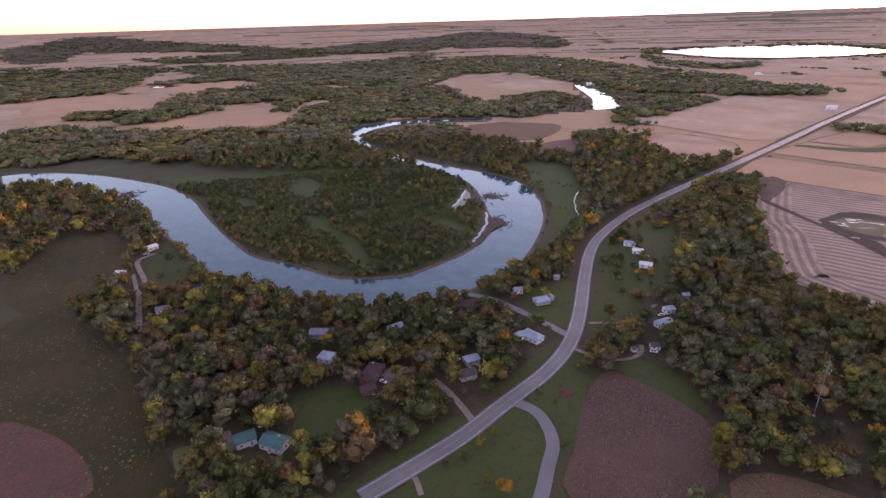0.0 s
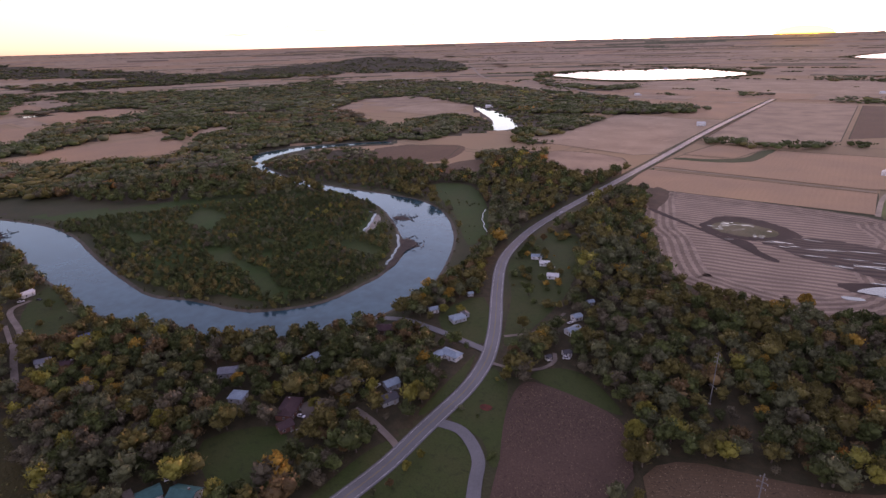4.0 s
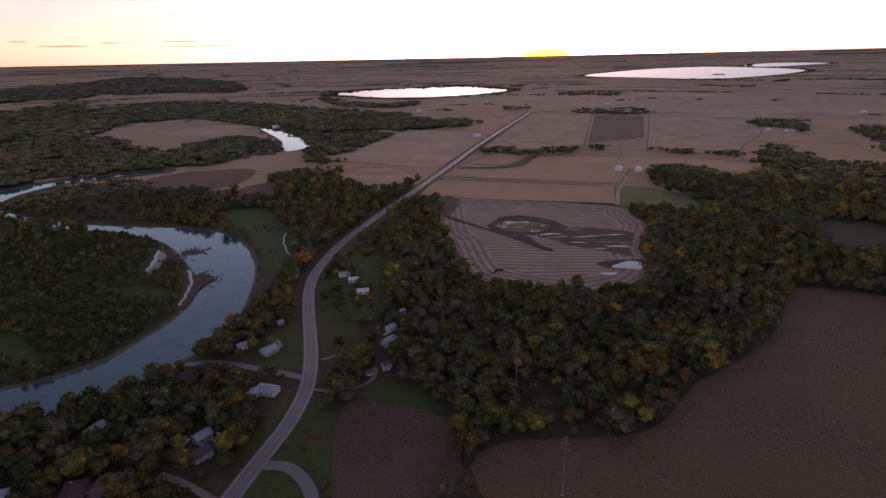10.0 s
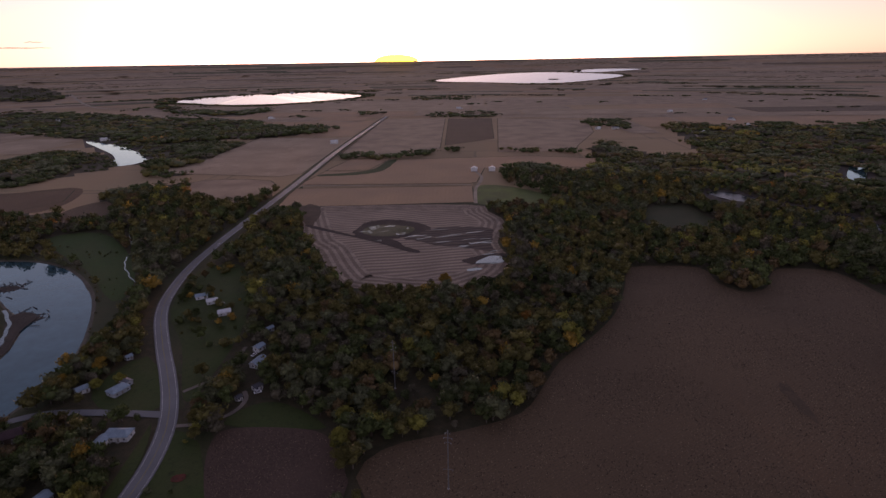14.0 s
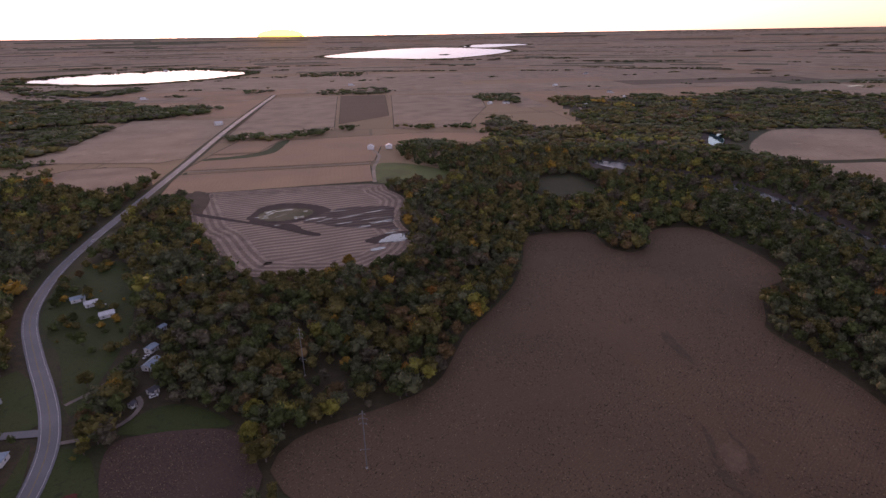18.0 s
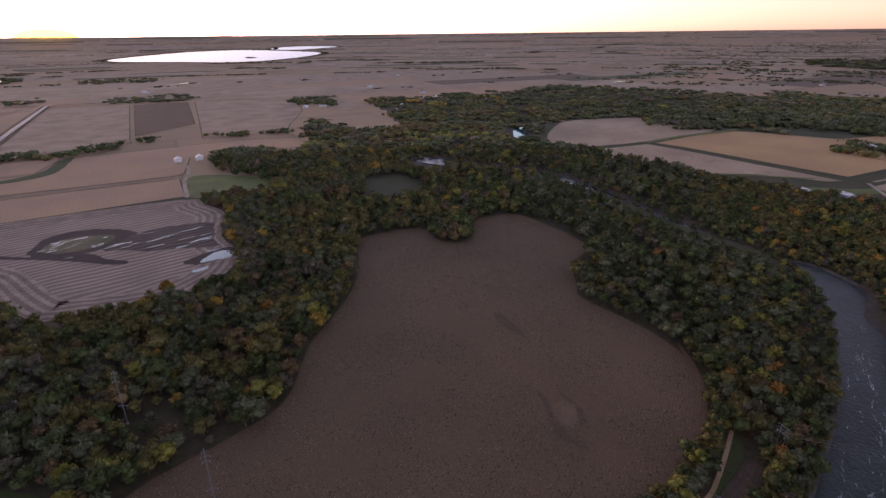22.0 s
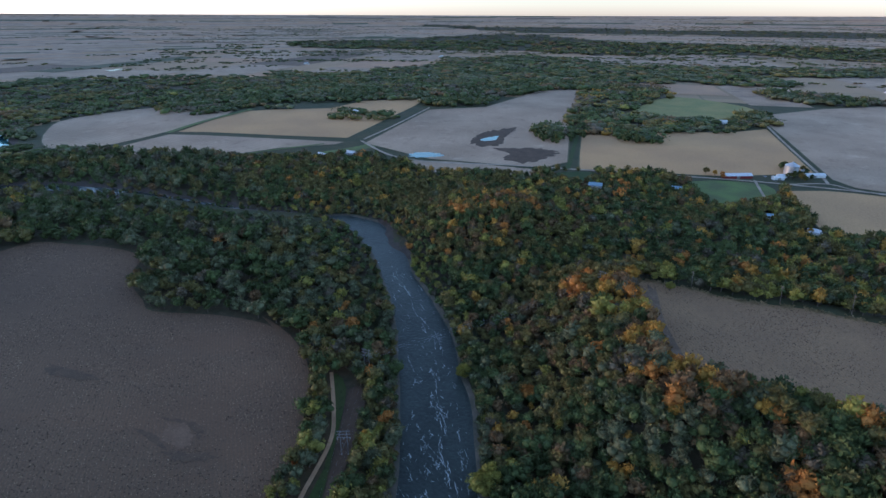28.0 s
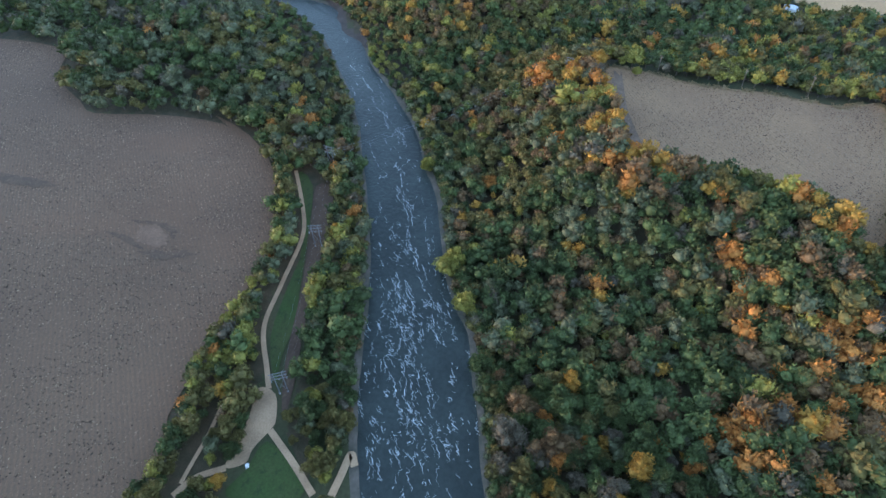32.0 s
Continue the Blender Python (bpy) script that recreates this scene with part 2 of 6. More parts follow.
# ---------------------------------------------------------------- the plan, in metres
PLAN = {
    "highway": "-138,94 -133,122 -129,148 -128,174 -127,192 -126,216 -129,243 -137,269 -149,297 -168,337 -188,384 -198,425 -203,487 -200,551 -194,616 -173,810 -157,971 -124,1294 -44,1950",
    "south_road": "-126,184 -113,185 -103,180 -94,171 -89,159 -82,142 -76,122 -72,100 -70,80",
    "side_street": "-130,256 -136,257 -161,261 -186,264 -205,264 -225,256",
    "drive_a": "-128,157 -138,162 -155,168 -169,171",
    "drive_b": "-129,116 -125,114 -120,111",
    "drive_c": "-125,246 -110,247 -98,255 -94,266 -97,275",
    "drive_d": "-133,278 -118,293 -112,314 -110,328",
    "drive_e": "-351,84 -401,102 -428,116 -474,127 -482,144",
    "drive_f": "-401,102 -450,115",
    "drive_g": "-219,76 -204,72",
    "cross_road": "-926,2272 -540,2106 -148,2000 143,1952 407,1915 818,1799 1275,1664 1838,1506",
    "far_road": "-1799,3199 -1411,2692 -1065,2552 -618,2013 -332,1838 -114,1802",
    "farm_lane": "98,690 110,773 131,853 128,915",
    "upland_lane": "889,1771 831,1557 736,1298 651,1095",
    "field_track": "-160,837 107,805",
    "river_trail": "232,91 202,80 181,75 150,77 127,78 107,71 99,68",
    "trail_b": "83,63 72,52 62,43",
    "trail_c": "69,74 65,83 59,88",
    "trail_d": "63,87 69,86 80,84 92,83",
    "east_road": "818,234 732,169 702,107 698,0 689,-80 667,-261 649,-343 627,-420",
    "east_lane": "831,233 959,209 1163,177",
    "east_lane_b": "689,-76 816,-96 912,-111",
    "east_lane_c": "666,-296 598,-280",
    "east_verge": "833,573 948,568 1089,544",
    "east_verge_b": "691,422 709,378 746,338 789,285",
    "east_lane_e": "652,-323 661,-374 638,-396 608,-448 590,-520",
    "east_lane_d": "1037,-460 921,-434 702,-387 660,-376",
    "creek": "-321,622 -285,552 -276,517 -263,490 -240,455",
    "channel_a": "-398,459 -385,454 -370,431 -361,411 -354,398",
    "channel_b": "-319,409 -305,393 -293,374 -286,357 -278,338",
    "landing": "62,37 69,35 76,33 72,31",
    "lawn_k": "-226,54 -220,62 -210,56 -211,49",
    "parking": "99,72 97,65 87,62 83,63 76,67 71,68 69,74 75,74 87,72",
    "river_inner": "-964,118 -941,153 -879,194 -796,225 -697,245 -620,241 -528,219 -448,204 -404,199 -367,211 -326,216 -301,229 -278,256 -271,295 -272,332 -287,375 -316,408 -355,445 -402,481 -449,499 -515,509 -583,518 -664,532 -744,563 -810,618 -830,684 -795,759 -735,829 -679,871",
    "river_outer": "-663,850 -716,808 -771,736 -780,672 -760,618 -707,577 -628,547 -568,538 -494,532 -417,535 -361,526 -313,495 -267,440 -239,385 -219,326 -219,281 -228,247 -248,216 -279,192 -315,178 -355,165 -403,157 -485,165 -564,175 -636,190 -756,180 -838,145 -880,105",
    "rapids_west": "521,429 502,359 486,286 482,224 476,181 445,146 398,113 337,86 288,69 241,57 199,48 162,42 135,39 104,37 81,34 62,30",
    "rapids_east": "15,28 15,-20 65,-15 84,-13 106,-11 130,-8 151,0 186,6 216,10 244,19 279,27 322,46 365,68 409,83 460,111 479,141 483,166 464,216 469,276 487,348 506,416",
    "upper_river": "472,252 492,339 516,446 512,550 472,631 441,660 430,703 462,706 484,646 529,568 534,462 510,352 484,259",
    "river_bend": "692,764 790,870 822,878 714,755",
    "backwater": "-826,1484 -755,1438 -656,1344 -526,1152 -559,1084 -632,1231",
    "slough": "-685,953 -666,984 -635,949 -652,922",
    "lake_a": "-1141,2912 -1059,3115 -747,3252 -522,3344 -273,3230 -186,3116 -308,2949 -489,2768 -669,2658 -918,2789",
    "lake_b": "257,3811 534,4009 836,4093 1156,4048 1514,3754 1459,3614 1186,3510 928,3482 633,3631",
    "lake_c": "1302,4058 1506,4110 1778,3968 1643,3933 1406,3942",
    "striped": "-133,703 -103,707 88,685 108,647 120,596 98,525 100,475 79,431 34,404 11,403 -37,418 -55,428 -72,469 -87,519 -104,548 -116,601",
    "stubble_a": "-166,820 108,797 97,696 -168,705",
    "stubble_b": "-164,845 -134,953 -52,944 -18,1052 256,1048 392,994 333,915 148,934 119,823 104,816",
    "stubble_c": "-135,958 -99,1074 -19,1066 -58,955",
    "stubble_d": "-130,1105 -48,1869 156,1832 88,1179 -13,1092",
    "stubble_e": "167,1830 308,1804 232,1316 102,1219",
    "stubble_f": "328,1800 593,1680 509,1384 399,1173 364,1091 205,1110",
    "stubble_g": "-468,997 -402,1082 -365,1454 -193,1407 -120,1419 -173,940 -208,919 -305,948",
    "stubble_h": "-333,832 -332,906 -216,886 -197,782 -241,733",
    "stubble_i": "-651,784 -620,849 -514,869 -486,787 -542,710 -587,699",
    "big_field": "-21,184 -16,216 26,227 59,238 78,262 95,287 122,312 154,347 180,391 197,427 215,440 266,430 263,394 274,374 297,381 323,412 345,418 376,405 377,364 374,327 360,293 324,278 294,246 281,230 282,187 275,147 256,124 284,155 265,128 233,104 196,93 177,89 141,92 110,98 86,101 58,103",
    "south_field": "-102,232 -95,241 -68,239 -46,232 -37,215 -32,186 -73,150 -86,177 -98,208",
    "bluff_field": "314,-82 313,-106 297,-142 292,-174 279,-210 277,-236 168,-179 170,-165 189,-168 206,-129 218,-92 231,-84 270,-83",
    "east_a": "831,794 938,835 1093,749 1087,578 847,579 712,619 709,691",
    "east_b": "843,561 938,562 1060,557 1094,499 1129,386 1246,345 1295,206 1180,214 836,262 838,336 848,510",
    "east_c": "721,585 822,563 824,502 812,330 806,258 787,267 753,341 701,391 701,455 679,546",
    "east_e": "803,225 1140,174 1196,57 1517,-80 1535,-194 1046,-112 725,-79 690,-44 717,110",
    "east_f": "918,-118 925,-173 947,-196 976,-380 1014,-450 707,-384 680,-260 690,-90 762,-98",
    "east_green": "1203,-257 1429,-396 1281,-514 1162,-471 1058,-322 1131,-254",
    "east_g": "1055,-468 1181,-527 1272,-670 1369,-929 1412,-1150 598,-538 618,-454 648,-400 682,-391 916,-441",
    "east_h": "626,-316 632,-359 626,-388 606,-448 588,-512 499,-442 490,-375 476,-303 508,-291",
    "east_lawn": "651,-217 650,-301 583,-283 567,-220",
    "west_a": "-1221,380 -1249,509 -1237,716 -1090,671 -969,586 -1060,506 -1100,443",
    "west_b": "-1857,352 -2039,528 -1666,658 -1459,529 -1629,374 -1621,278",
    "west_c": "-1618,233 -1649,261 -1329,223 -1300,177",
    "west_d": "-1224,1291 -1287,1458 -1240,1450 -1150,1310 -1130,1130",
    "west_e": "-644,809 -528,883 -480,815 -485,726 -608,731",
    "west_f": "-451,723 -422,779 -382,698 -403,649",
    "meadow": "-401,602 -350,619 -277,530 -239,452 -240,417 -296,489 -345,538",
    "marsh": "-429,24 -424,52 -381,64 -315,65 -249,53 -200,41 -256,-7",
    "marsh_brown": "-314,3 -279,20 -244,24 -227,17 -256,-7",
    "grey_meadow": "-498,36 -541,67 -605,109 -546,136 -500,130 -453,97 -422,48",
    "lawn_a": "-218,114 -194,140 -168,122 -177,99 -195,99",
    "lawn_b": "-185,394 -192,477 -160,492 -139,447 -120,364 -121,300 -125,269 -134,279 -155,336",
    "lawn_c": "-124,180 -112,182 -102,176 -94,166 -84,141 -127,103 -126,150",
    "lawn_d": "-124,193 -128,240 -111,235 -100,213 -86,177 -88,171 -100,185",
    "lawn_e": "-100,245 -89,261 -70,260 -45,237 -68,239",
    "lawn_f": "-462,130 -499,164 -434,151 -395,143 -404,112",
    "verge": "-145,88 -147,102 -143,148 -136,163 -134,146 -142,91",
    "lawn_g": "-188,287 -172,323 -139,267 -167,263",
    "lawn_h": "-138,187 -139,234 -139,250 -132,222 -133,191",
    "sandbar": "-358,406 -382,453 -364,439 -347,398",
    "mudflat": "-274,332 -286,358 -305,391 -301,404 -285,396 -282,370 -272,342",
    "farm_green": "114,792 160,788 212,712 202,676 103,684",
    "verge_b": "-173,706 -161,816 -153,824 -160,705",
    "river_grass": "229,90 220,79 177,72 146,68 128,66 112,67 101,66 122,74 149,74 177,74",
    "river_mud": "220,77 216,67 178,64 134,62 100,59 88,60 111,65 152,68 189,73",
    "end_grass": "69,67 79,63 70,51 61,47 60,71",
    "wood_village": "-393,67 -417,101 -397,135 -363,168 -286,196 -235,237 -221,283 -204,335 -223,434 -218,458 -175,345 -136,261 -133,224 -133,191 -138,164 -136,149 -143,98 -153,82 -200,41 -258,56 -332,59",
    "wood_west": "-856,99 -813,163 -659,191 -515,170 -405,161 -413,128 -427,92 -408,65 -434,44 -573,105 -522,40",
    "wood_road": "-420,551 -353,531 -244,438 -219,437 -212,579 -186,754 -241,890 -352,900 -429,849 -433,762 -457,670 -499,640",
    "wood_centre": "-124,253 -163,368 -181,476 -172,562 -170,682 -127,665 -96,519 -54,422 35,409 91,426 110,544 109,675 196,668 255,864 339,904 375,1040 458,1180 500,1025 582,1000 662,1206 779,1500 914,1460 1000,1330 1130,1300 385,417 276,375 197,433 164,362 95,286 64,239 26,226 -16,215 -23,185 -32,184 -40,218 -66,235 -91,238",
    "wood_east": "215,440 259,388 288,369 346,421 378,408 377,364 360,293 324,278 294,246 276,175 262,133 220,97 228,94 659,365 694,509 683,659 771,792 911,862 1248,737 1629,977 1465,1320 914,1470 779,1490 662,1206 585,1010 325,687",
    "wood_bank": "365,307 285,237 285,181 274,137 213,93 150,83 155,34 296,69 468,149 471,220 510,431 538,597 384,445 381,371",
    "wood_bluff": "588,647 705,687 693,568 684,391 702,267 727,209 664,102 671,-43 676,-134 656,-205 568,-212 560,-245 624,-319 484,-296 462,-325 286,-244 288,-226 302,-180 307,-144 320,-106 322,-77 267,-84 261,-130 242,-197 181,-161 159,7 274,29 431,97 474,163 491,289 539,453 588,647",
    "wood_south": "286,-244 462,-325 469,-330 560,-390 470,-420 360,-360 270,-290 240,-232 270,-238",
    "wood_end": "65,-13 106,-11 151,1 245,-58 269,-97 254,-111 237,-150 216,-195 197,-192 192,-207 72,-145",
    "wood_river_bank": "220,77 242,56 161,41 104,36 62,30 62,42 76,53 89,58 134,58",
    "wood_trail": "58,102 86,101 110,98 141,92 176,86 224,100 224,89 181,77 133,80 109,73 88,73 69,75 60,75",
    "island": "-686,240 -627,331 -564,429 -504,497 -435,488 -369,448 -317,402 -290,364 -280,312 -290,256 -320,222 -358,216 -409,210 -462,211 -558,230",
    "spit": "-743,610 -731,697 -682,770 -507,711 -401,602 -393,552 -514,554 -624,555",
    "wood_northwest": "-1011,126 -1338,184 -1333,277 -1098,409 -940,561 -1132,777 -1308,1159 -1076,1121 -810,1018 -617,943 -724,852 -836,766 -839,648 -738,556 -561,509 -505,520 -576,438 -709,343 -946,259",
    "wood_backwater": "-1076,1121 -854,1050 -746,1297 -551,1070 -678,948 -829,1063",
    "wood_ridge": "-1941,1728 -1931,2425 -1422,2454 -898,2109 -449,1838 -365,1564 -479,1375 -349,1284 -350,996 -438,976 -557,1217 -697,1392 -889,1543 -1230,1715 -1567,1449",
    "belt_a": "-120,1098 -13,1090 -13,1078 -93,1080",
    "belt_b": "-2,1092 98,1146 196,1140 379,1072 377,1062 196,1130 98,1136 4,1082",
    "belt_c": "138,2049 344,2008 319,1861 128,1897",
    "belt_d": "586,1649 695,1662 609,1406 551,1547",
    "belt_e": "95,3019 367,2963 339,2733 88,2801",
    "belt_f": "-137,2163 -70,2215 -65,2065 -129,2042",
    "belt_g": "183,931 266,922 255,864 209,713 166,819",
    "belt_h": "1097,358 1058,241 996,228 1006,330",
    "belt_i": "980,-51 986,-97 913,-114 846,-103 858,-47",
    "belt_j": "946,-184 954,-237 862,-221 868,-175",
    "belt_k": "1095,-236 1069,-396 957,-358 987,-215",
    "belt_l": "1160,-459 1169,-516 1022,-457 1032,-412",
    "belt_m": "1093,749 1157,600 1131,496 1084,501 1006,681",
    "wood_far_east": "1853,840 1903,530 2894,31 2575,-325 1853,-347 1536,-202 1389,10 1188,106 1297,280 1377,446",
    "wood_side": "1416,-174 1688,-318 1451,-402 1203,-257 1034,-315 923,-185 965,-134 1109,-112",
    "wood_far_b": "1410,1459 1599,1249 1686,919 1570,439 1313,172 1231,400 1109,746 1025,946 1042,1095",
    "wood_far_c": "-4398,958 -4455,1425 -3280,2045 -2954,2029 -3497,1535 -3904,1046",
    "wood_far_d": "-2902,1236 -2330,1767 -2193,2296 -1661,1537 -1555,949 -1429,602 -1682,649 -1757,1030 -2155,1066",
    "mud_ring": "-56,585 -41,620 -8,624 22,603 31,579 20,563 -10,552 -38,554 -54,567",
    "ring_grass": "-47,584 -37,602 -11,603 12,589 5,568 -20,561 -41,569",
    "mud_patch": "31,579 58,586 99,575 99,557 90,519 91,495 65,510 33,523 15,539 0,551",
    "mud_streak": "-38,554 -12,548 0,525 16,506 4,506 -19,530 -48,556 -108,604 -108,614 -54,567",
    "mud_corner": "-140,706 -112,708 -105,621 -120,627",
    "puddle": "66,467 84,484 99,478 98,469 79,465",
    "puddle_b": "56,451 67,454 70,450 59,446",
    "puddle_mud": "54,474 71,485 90,491 103,484 99,466 81,463 64,463",
    "furrow": "-136,926 -87,935 -48,964 -28,1034 -6,1057 -15,1007 -34,941 -77,912 -136,910",
    "mud_e": "833,61 891,54 930,31 956,-9 881,8 817,15 813,45",
    "puddle_f": "859,46 885,22 855,23 844,44",
    "mud_f": "788,23 797,7 802,-52 787,-68 760,-63 720,-34 717,-6 732,11 765,0",
    "puddle_g": "732,144 752,132 753,102 735,96 722,121",
    "east_i": "703,150 708,78 682,-33 647,-31 655,20 649,98",
    "east_yard": "803,214 773,235 735,272 700,280 690,262 728,240 765,212 790,200",
    "east_yard_b": "665,-54 677,-109 634,-103 629,-69",
    "glade": "304,624 335,644 367,635 364,593 353,536 315,534 280,525 280,562",
    "far_w1": "-4269,732 -4396,1051 -4502,1300 -4138,1522 -3982,1134 -3558,853 -3647,657",
    "far_w2": "-3439,1164 -3276,1417 -3267,1882 -3101,2204 -3032,2535 -2780,3069 -2352,2594 -2517,2335 -2644,2088 -2839,1702 -2987,1419 -3101,1238",
    "far_w3": "-3330,542 -3257,772 -3119,1061 -2859,1135 -2675,951 -2214,716 -2007,537 -2059,426 -2109,320",
    "far_w4": "-2233,820 -2328,1177 -2454,1463 -2054,1705 -1735,1911 -1201,1320 -1330,1159 -1606,1124 -2083,1209 -2019,1041 -2106,825",
    "far_w5": "-1492,604 -1545,789 -1530,1011 -1265,1102 -1266,1391 -951,1044 -1150,967 -1241,814 -1140,695 -1180,671 -1271,797 -1388,654 -1304,597 -1268,467 -1283,403 -1449,510",
    "far_w6": "-1529,378 -1450,454 -1382,444 -1346,418 -1428,356",
    "far_w7": "-2844,3131 -2751,3372 -2278,3481 -1834,3222 -1753,2943 -2060,2818 -2254,2645 -2512,2763",
    "far_w8": "-1218,2900 -1183,3051 -1093,2716 -708,2268 -551,2400 -547,2224 -667,2110 -920,2328",
    "far_w9": "-428,1498 -321,1627 -224,1640 -209,1548 -367,1431",
    "far_e1": "3323,1338 3624,771 4025,51 3595,-644 3403,-1232 3049,-1817 2636,-1586 2988,-1092 2997,-403 3180,36 3139,669 3094,1182",
    "far_e2": "2635,346 2490,-219 2294,-423 2332,-1411 1991,-1213 1993,-651 1688,-318",
    "far_e3": "4425,759 4349,-359 4046,-1446 3674,-2160 3454,-2040 3889,-1048 4118,53",
    "far_e4": "2305,-491 2009,-748 1768,-823 1644,-739 1728,-569 1953,-401",
    "far_e5": "1548,-670 1374,-854 1267,-792 1406,-638",
    "field_patch": "177.5,170.8 176.9,164.1 174.2,156.9 167.9,147.6 168.6,152.0 173.1,161.6",
    "field_patch_b": "185.0,159.3 186.7,156.9 185.3,145.3 180.3,136.4 174.5,136.1 180.3,141.7 183.8,150.1",
    "field_patch_c": "165.3,146.8 167.0,141.8 165.9,134.6 168.1,125.2 164.8,124.0 161.8,132.3 161.4,141.1",
    "field_bare": "176.6,154.7 182.6,154.5 183.2,148.3 177.8,140.6 172.2,138.0 168.3,142.5 171.3,149.3",
    "field_scar": "218,250 215,229 210,214 208,225 211,245",
    "bluff_edge": "306,-89 306,-94 264,-90 219,-92 222,-89 231,-83 270,-83",
    "cut": "16,203 5,269 -11,332 -32,394 -45,422",
    "yard_k": "-197,160 -189,170 -181,165 -181,154 -187,152",
}
SPOT = {
    "hA": (-140, 382),
    "hB": (-167, 412),
    "hB2": (-158, 407),
    "hC": (-193, 285),
    "hD": (-171, 282),
    "hE": (-151, 240),
    "hF": (-164, 197),
    "hF2": (-157, 185),
    "hG": (-231, 145),
    "hH1": (-205, 79),
    "hH2": (-192, 87),
    "hI1": (-100, 324),
    "hI2": (-96, 305),
    "hJ1": (-98, 267),
    "hJ2": (-90, 277),
    "hK": (-198, 152),
    "hK2": (-189, 141),
    "hL": (-206, 245),
    "hM": (-256, 158),
    "hN": (-223, 193),
    "hO": (-376, 135),
    "hP": (-368, 106),
    "hQ": (-459, 109),
    "hR": (-495, 147),
    "hS": (-99, 351),
    "hT": (-183, 321),
    "hU": (-352, 111),
    "hV": (-154, 503),
    "hW2": (-243, 86),
    "pole1": (-12, 312),
    "far_barn": (-1462, 444),
    "far_h": (-157, 1305),
    "silo1": (127, 915),
    "silo2": (158, 912),
    "silo3": (178, 906),
    "farm2a": (541, 1441),
    "farm2b": (587, 1433),
    "farm3": (955, 1861),
    "rh1": (724, 223),
    "rh2": (712, 262),
    "hbl": (609, -100),
    "hbl2": (610, -190),
    "barn1": (677, -279),
    "bin": (700, -351),
    "barn2": (675, -326),
    "barn3": (692, -374),
    "hW": (487, -278),
    "hx": (526, -254),
    "bh": (1056, -388),
    "farmE": (1075, 316),
    "belt_h": (129, 1918),
    "pylA": (309, -62),
    "poleA": (312, -117),
    "poleB": (298, -163),
    "poleC": (290, -198),
    "pylB": (237, 72),
    "pylC": (175, 66),
    "pylD": (98, 62),
    "pylE": (15, 188),
    "pylF": (-9, 269),
    "ytree": (34, 423),
    "pond": (-19, 577),
    "mud": (64, 542),
    "puddle": (83, 473),
    "mud2": (860, 30),
    "mud3": (763, -23),
    "puddle2": (735, 122),
    "log1": (-349, 457),
    "log2": (-291, 392),
    "log3": (-705, 198),
    "bigtree1": (-96, 135),
    "wbox": (70, 67),
    "otree": (378, -97),
    "ftrack": (688, -73),
    "hot1": (315, -45),
    "hot2": (288, -60),
    "hot3": (300, -75),
    "hot4": (275, -86),
    "hot5": (232, -74),
    "hot6": (209, -84),
    "hot7": (216, -106),
    "hot8": (236, -99),
    "hot9": (162, -117),
    "hot10": (148, -133),
    "hot11": (128, -139),
    "hot12": (138, -158),
    "hot13": (111, -148),
    "hot14": (101, -127),
    "hot15": (81, -131),
    "hot16": (91, -104),
    "hot17": (249, -112),
    "hot18": (214, -159),
    "hot19": (494, 14),
    "hot20": (477, -35),
    "hot21": (86, -36),
    "hot22": (196, -150),
    "redbed": (-109, 207),
    "open1": (432, 664),
    "open2": (717, 778),
    "hill": (467, 8),
}
LONE = [
    "-119,149,6,4 -118,159,5,4 -120,138,4,7 -123,130,4,3 -95,134,8,5 -103,134,5,4 -142,205,11,0 -143,201,10,0 -144,343,11,1 -127,294,10,2 -113,246,11,2 -116,257,10,7",
    "-111,234,8,2 -113,269,9,3 -205,290,10,5 -193,306,11,5 -185,286,8,4 -144,195,12,4 -161,223,11,5 -182,421,8,0 -184,431,8,0 -181,409,8,0 -185,328,13,3 -174,291,8,4",
    "-165,88,10,4 -183,74,8,2 -162,420,9,2 -159,379,8,0 -145,370,8,1 -243,108,13,4 -268,106,9,4 -217,160,8,4 -242,154,9,5 -183,173,9,7 -174,170,9,5 -187,160,8,4",
    "-492,137,8,2 -451,145,9,1 -463,116,8,2 -180,460,8,7 -212,561,10,6 33,415,13,5 -35,238,12,4 -35,219,13,4 -33,205,13,2 315,-81,12,5 334,-101,10,4 327,-131,9,4",
    "241,-50,11,6 224,-15,9,6 239,19,10,4 162,4,13,4 167,1,12,4 181,58,9,5 564,169,16,4 236,-73,10,5 219,-71,10,5 195,-77,10,5 305,-102,7,4 165,3,11,4",
    "140,-5,13,4 238,18,11,4 386,-155,9,4 239,-52,11,6 224,-16,9,6",
]


def pts(name):
    return np.array([[float(v) for v in p.split(",")] for p in PLAN[name].split()])


def spline(p, closed=False, parts=4):
    """A smooth line through the plan's points."""
    p = np.asarray(p, float)
    n = len(p)
    q = np.vstack([p[-1], p, p[0], p[1]]) if closed else np.vstack([2 * p[0] - p[1], p, 2 * p[-1] - p[-2]])
    out = []
    for i in range(n if closed else n - 1):
        a, b, c, d = q[i : i + 4]
        for k in range(parts):
            t = k / parts
            out.append(0.5 * (2 * b + (c - a) * t + (2 * a - 5 * b + 4 * c - d) * t * t + (3 * b - a - 3 * c + d) * t**3))
    if not closed:
        out.append(p[-1])
    return np.array(out)


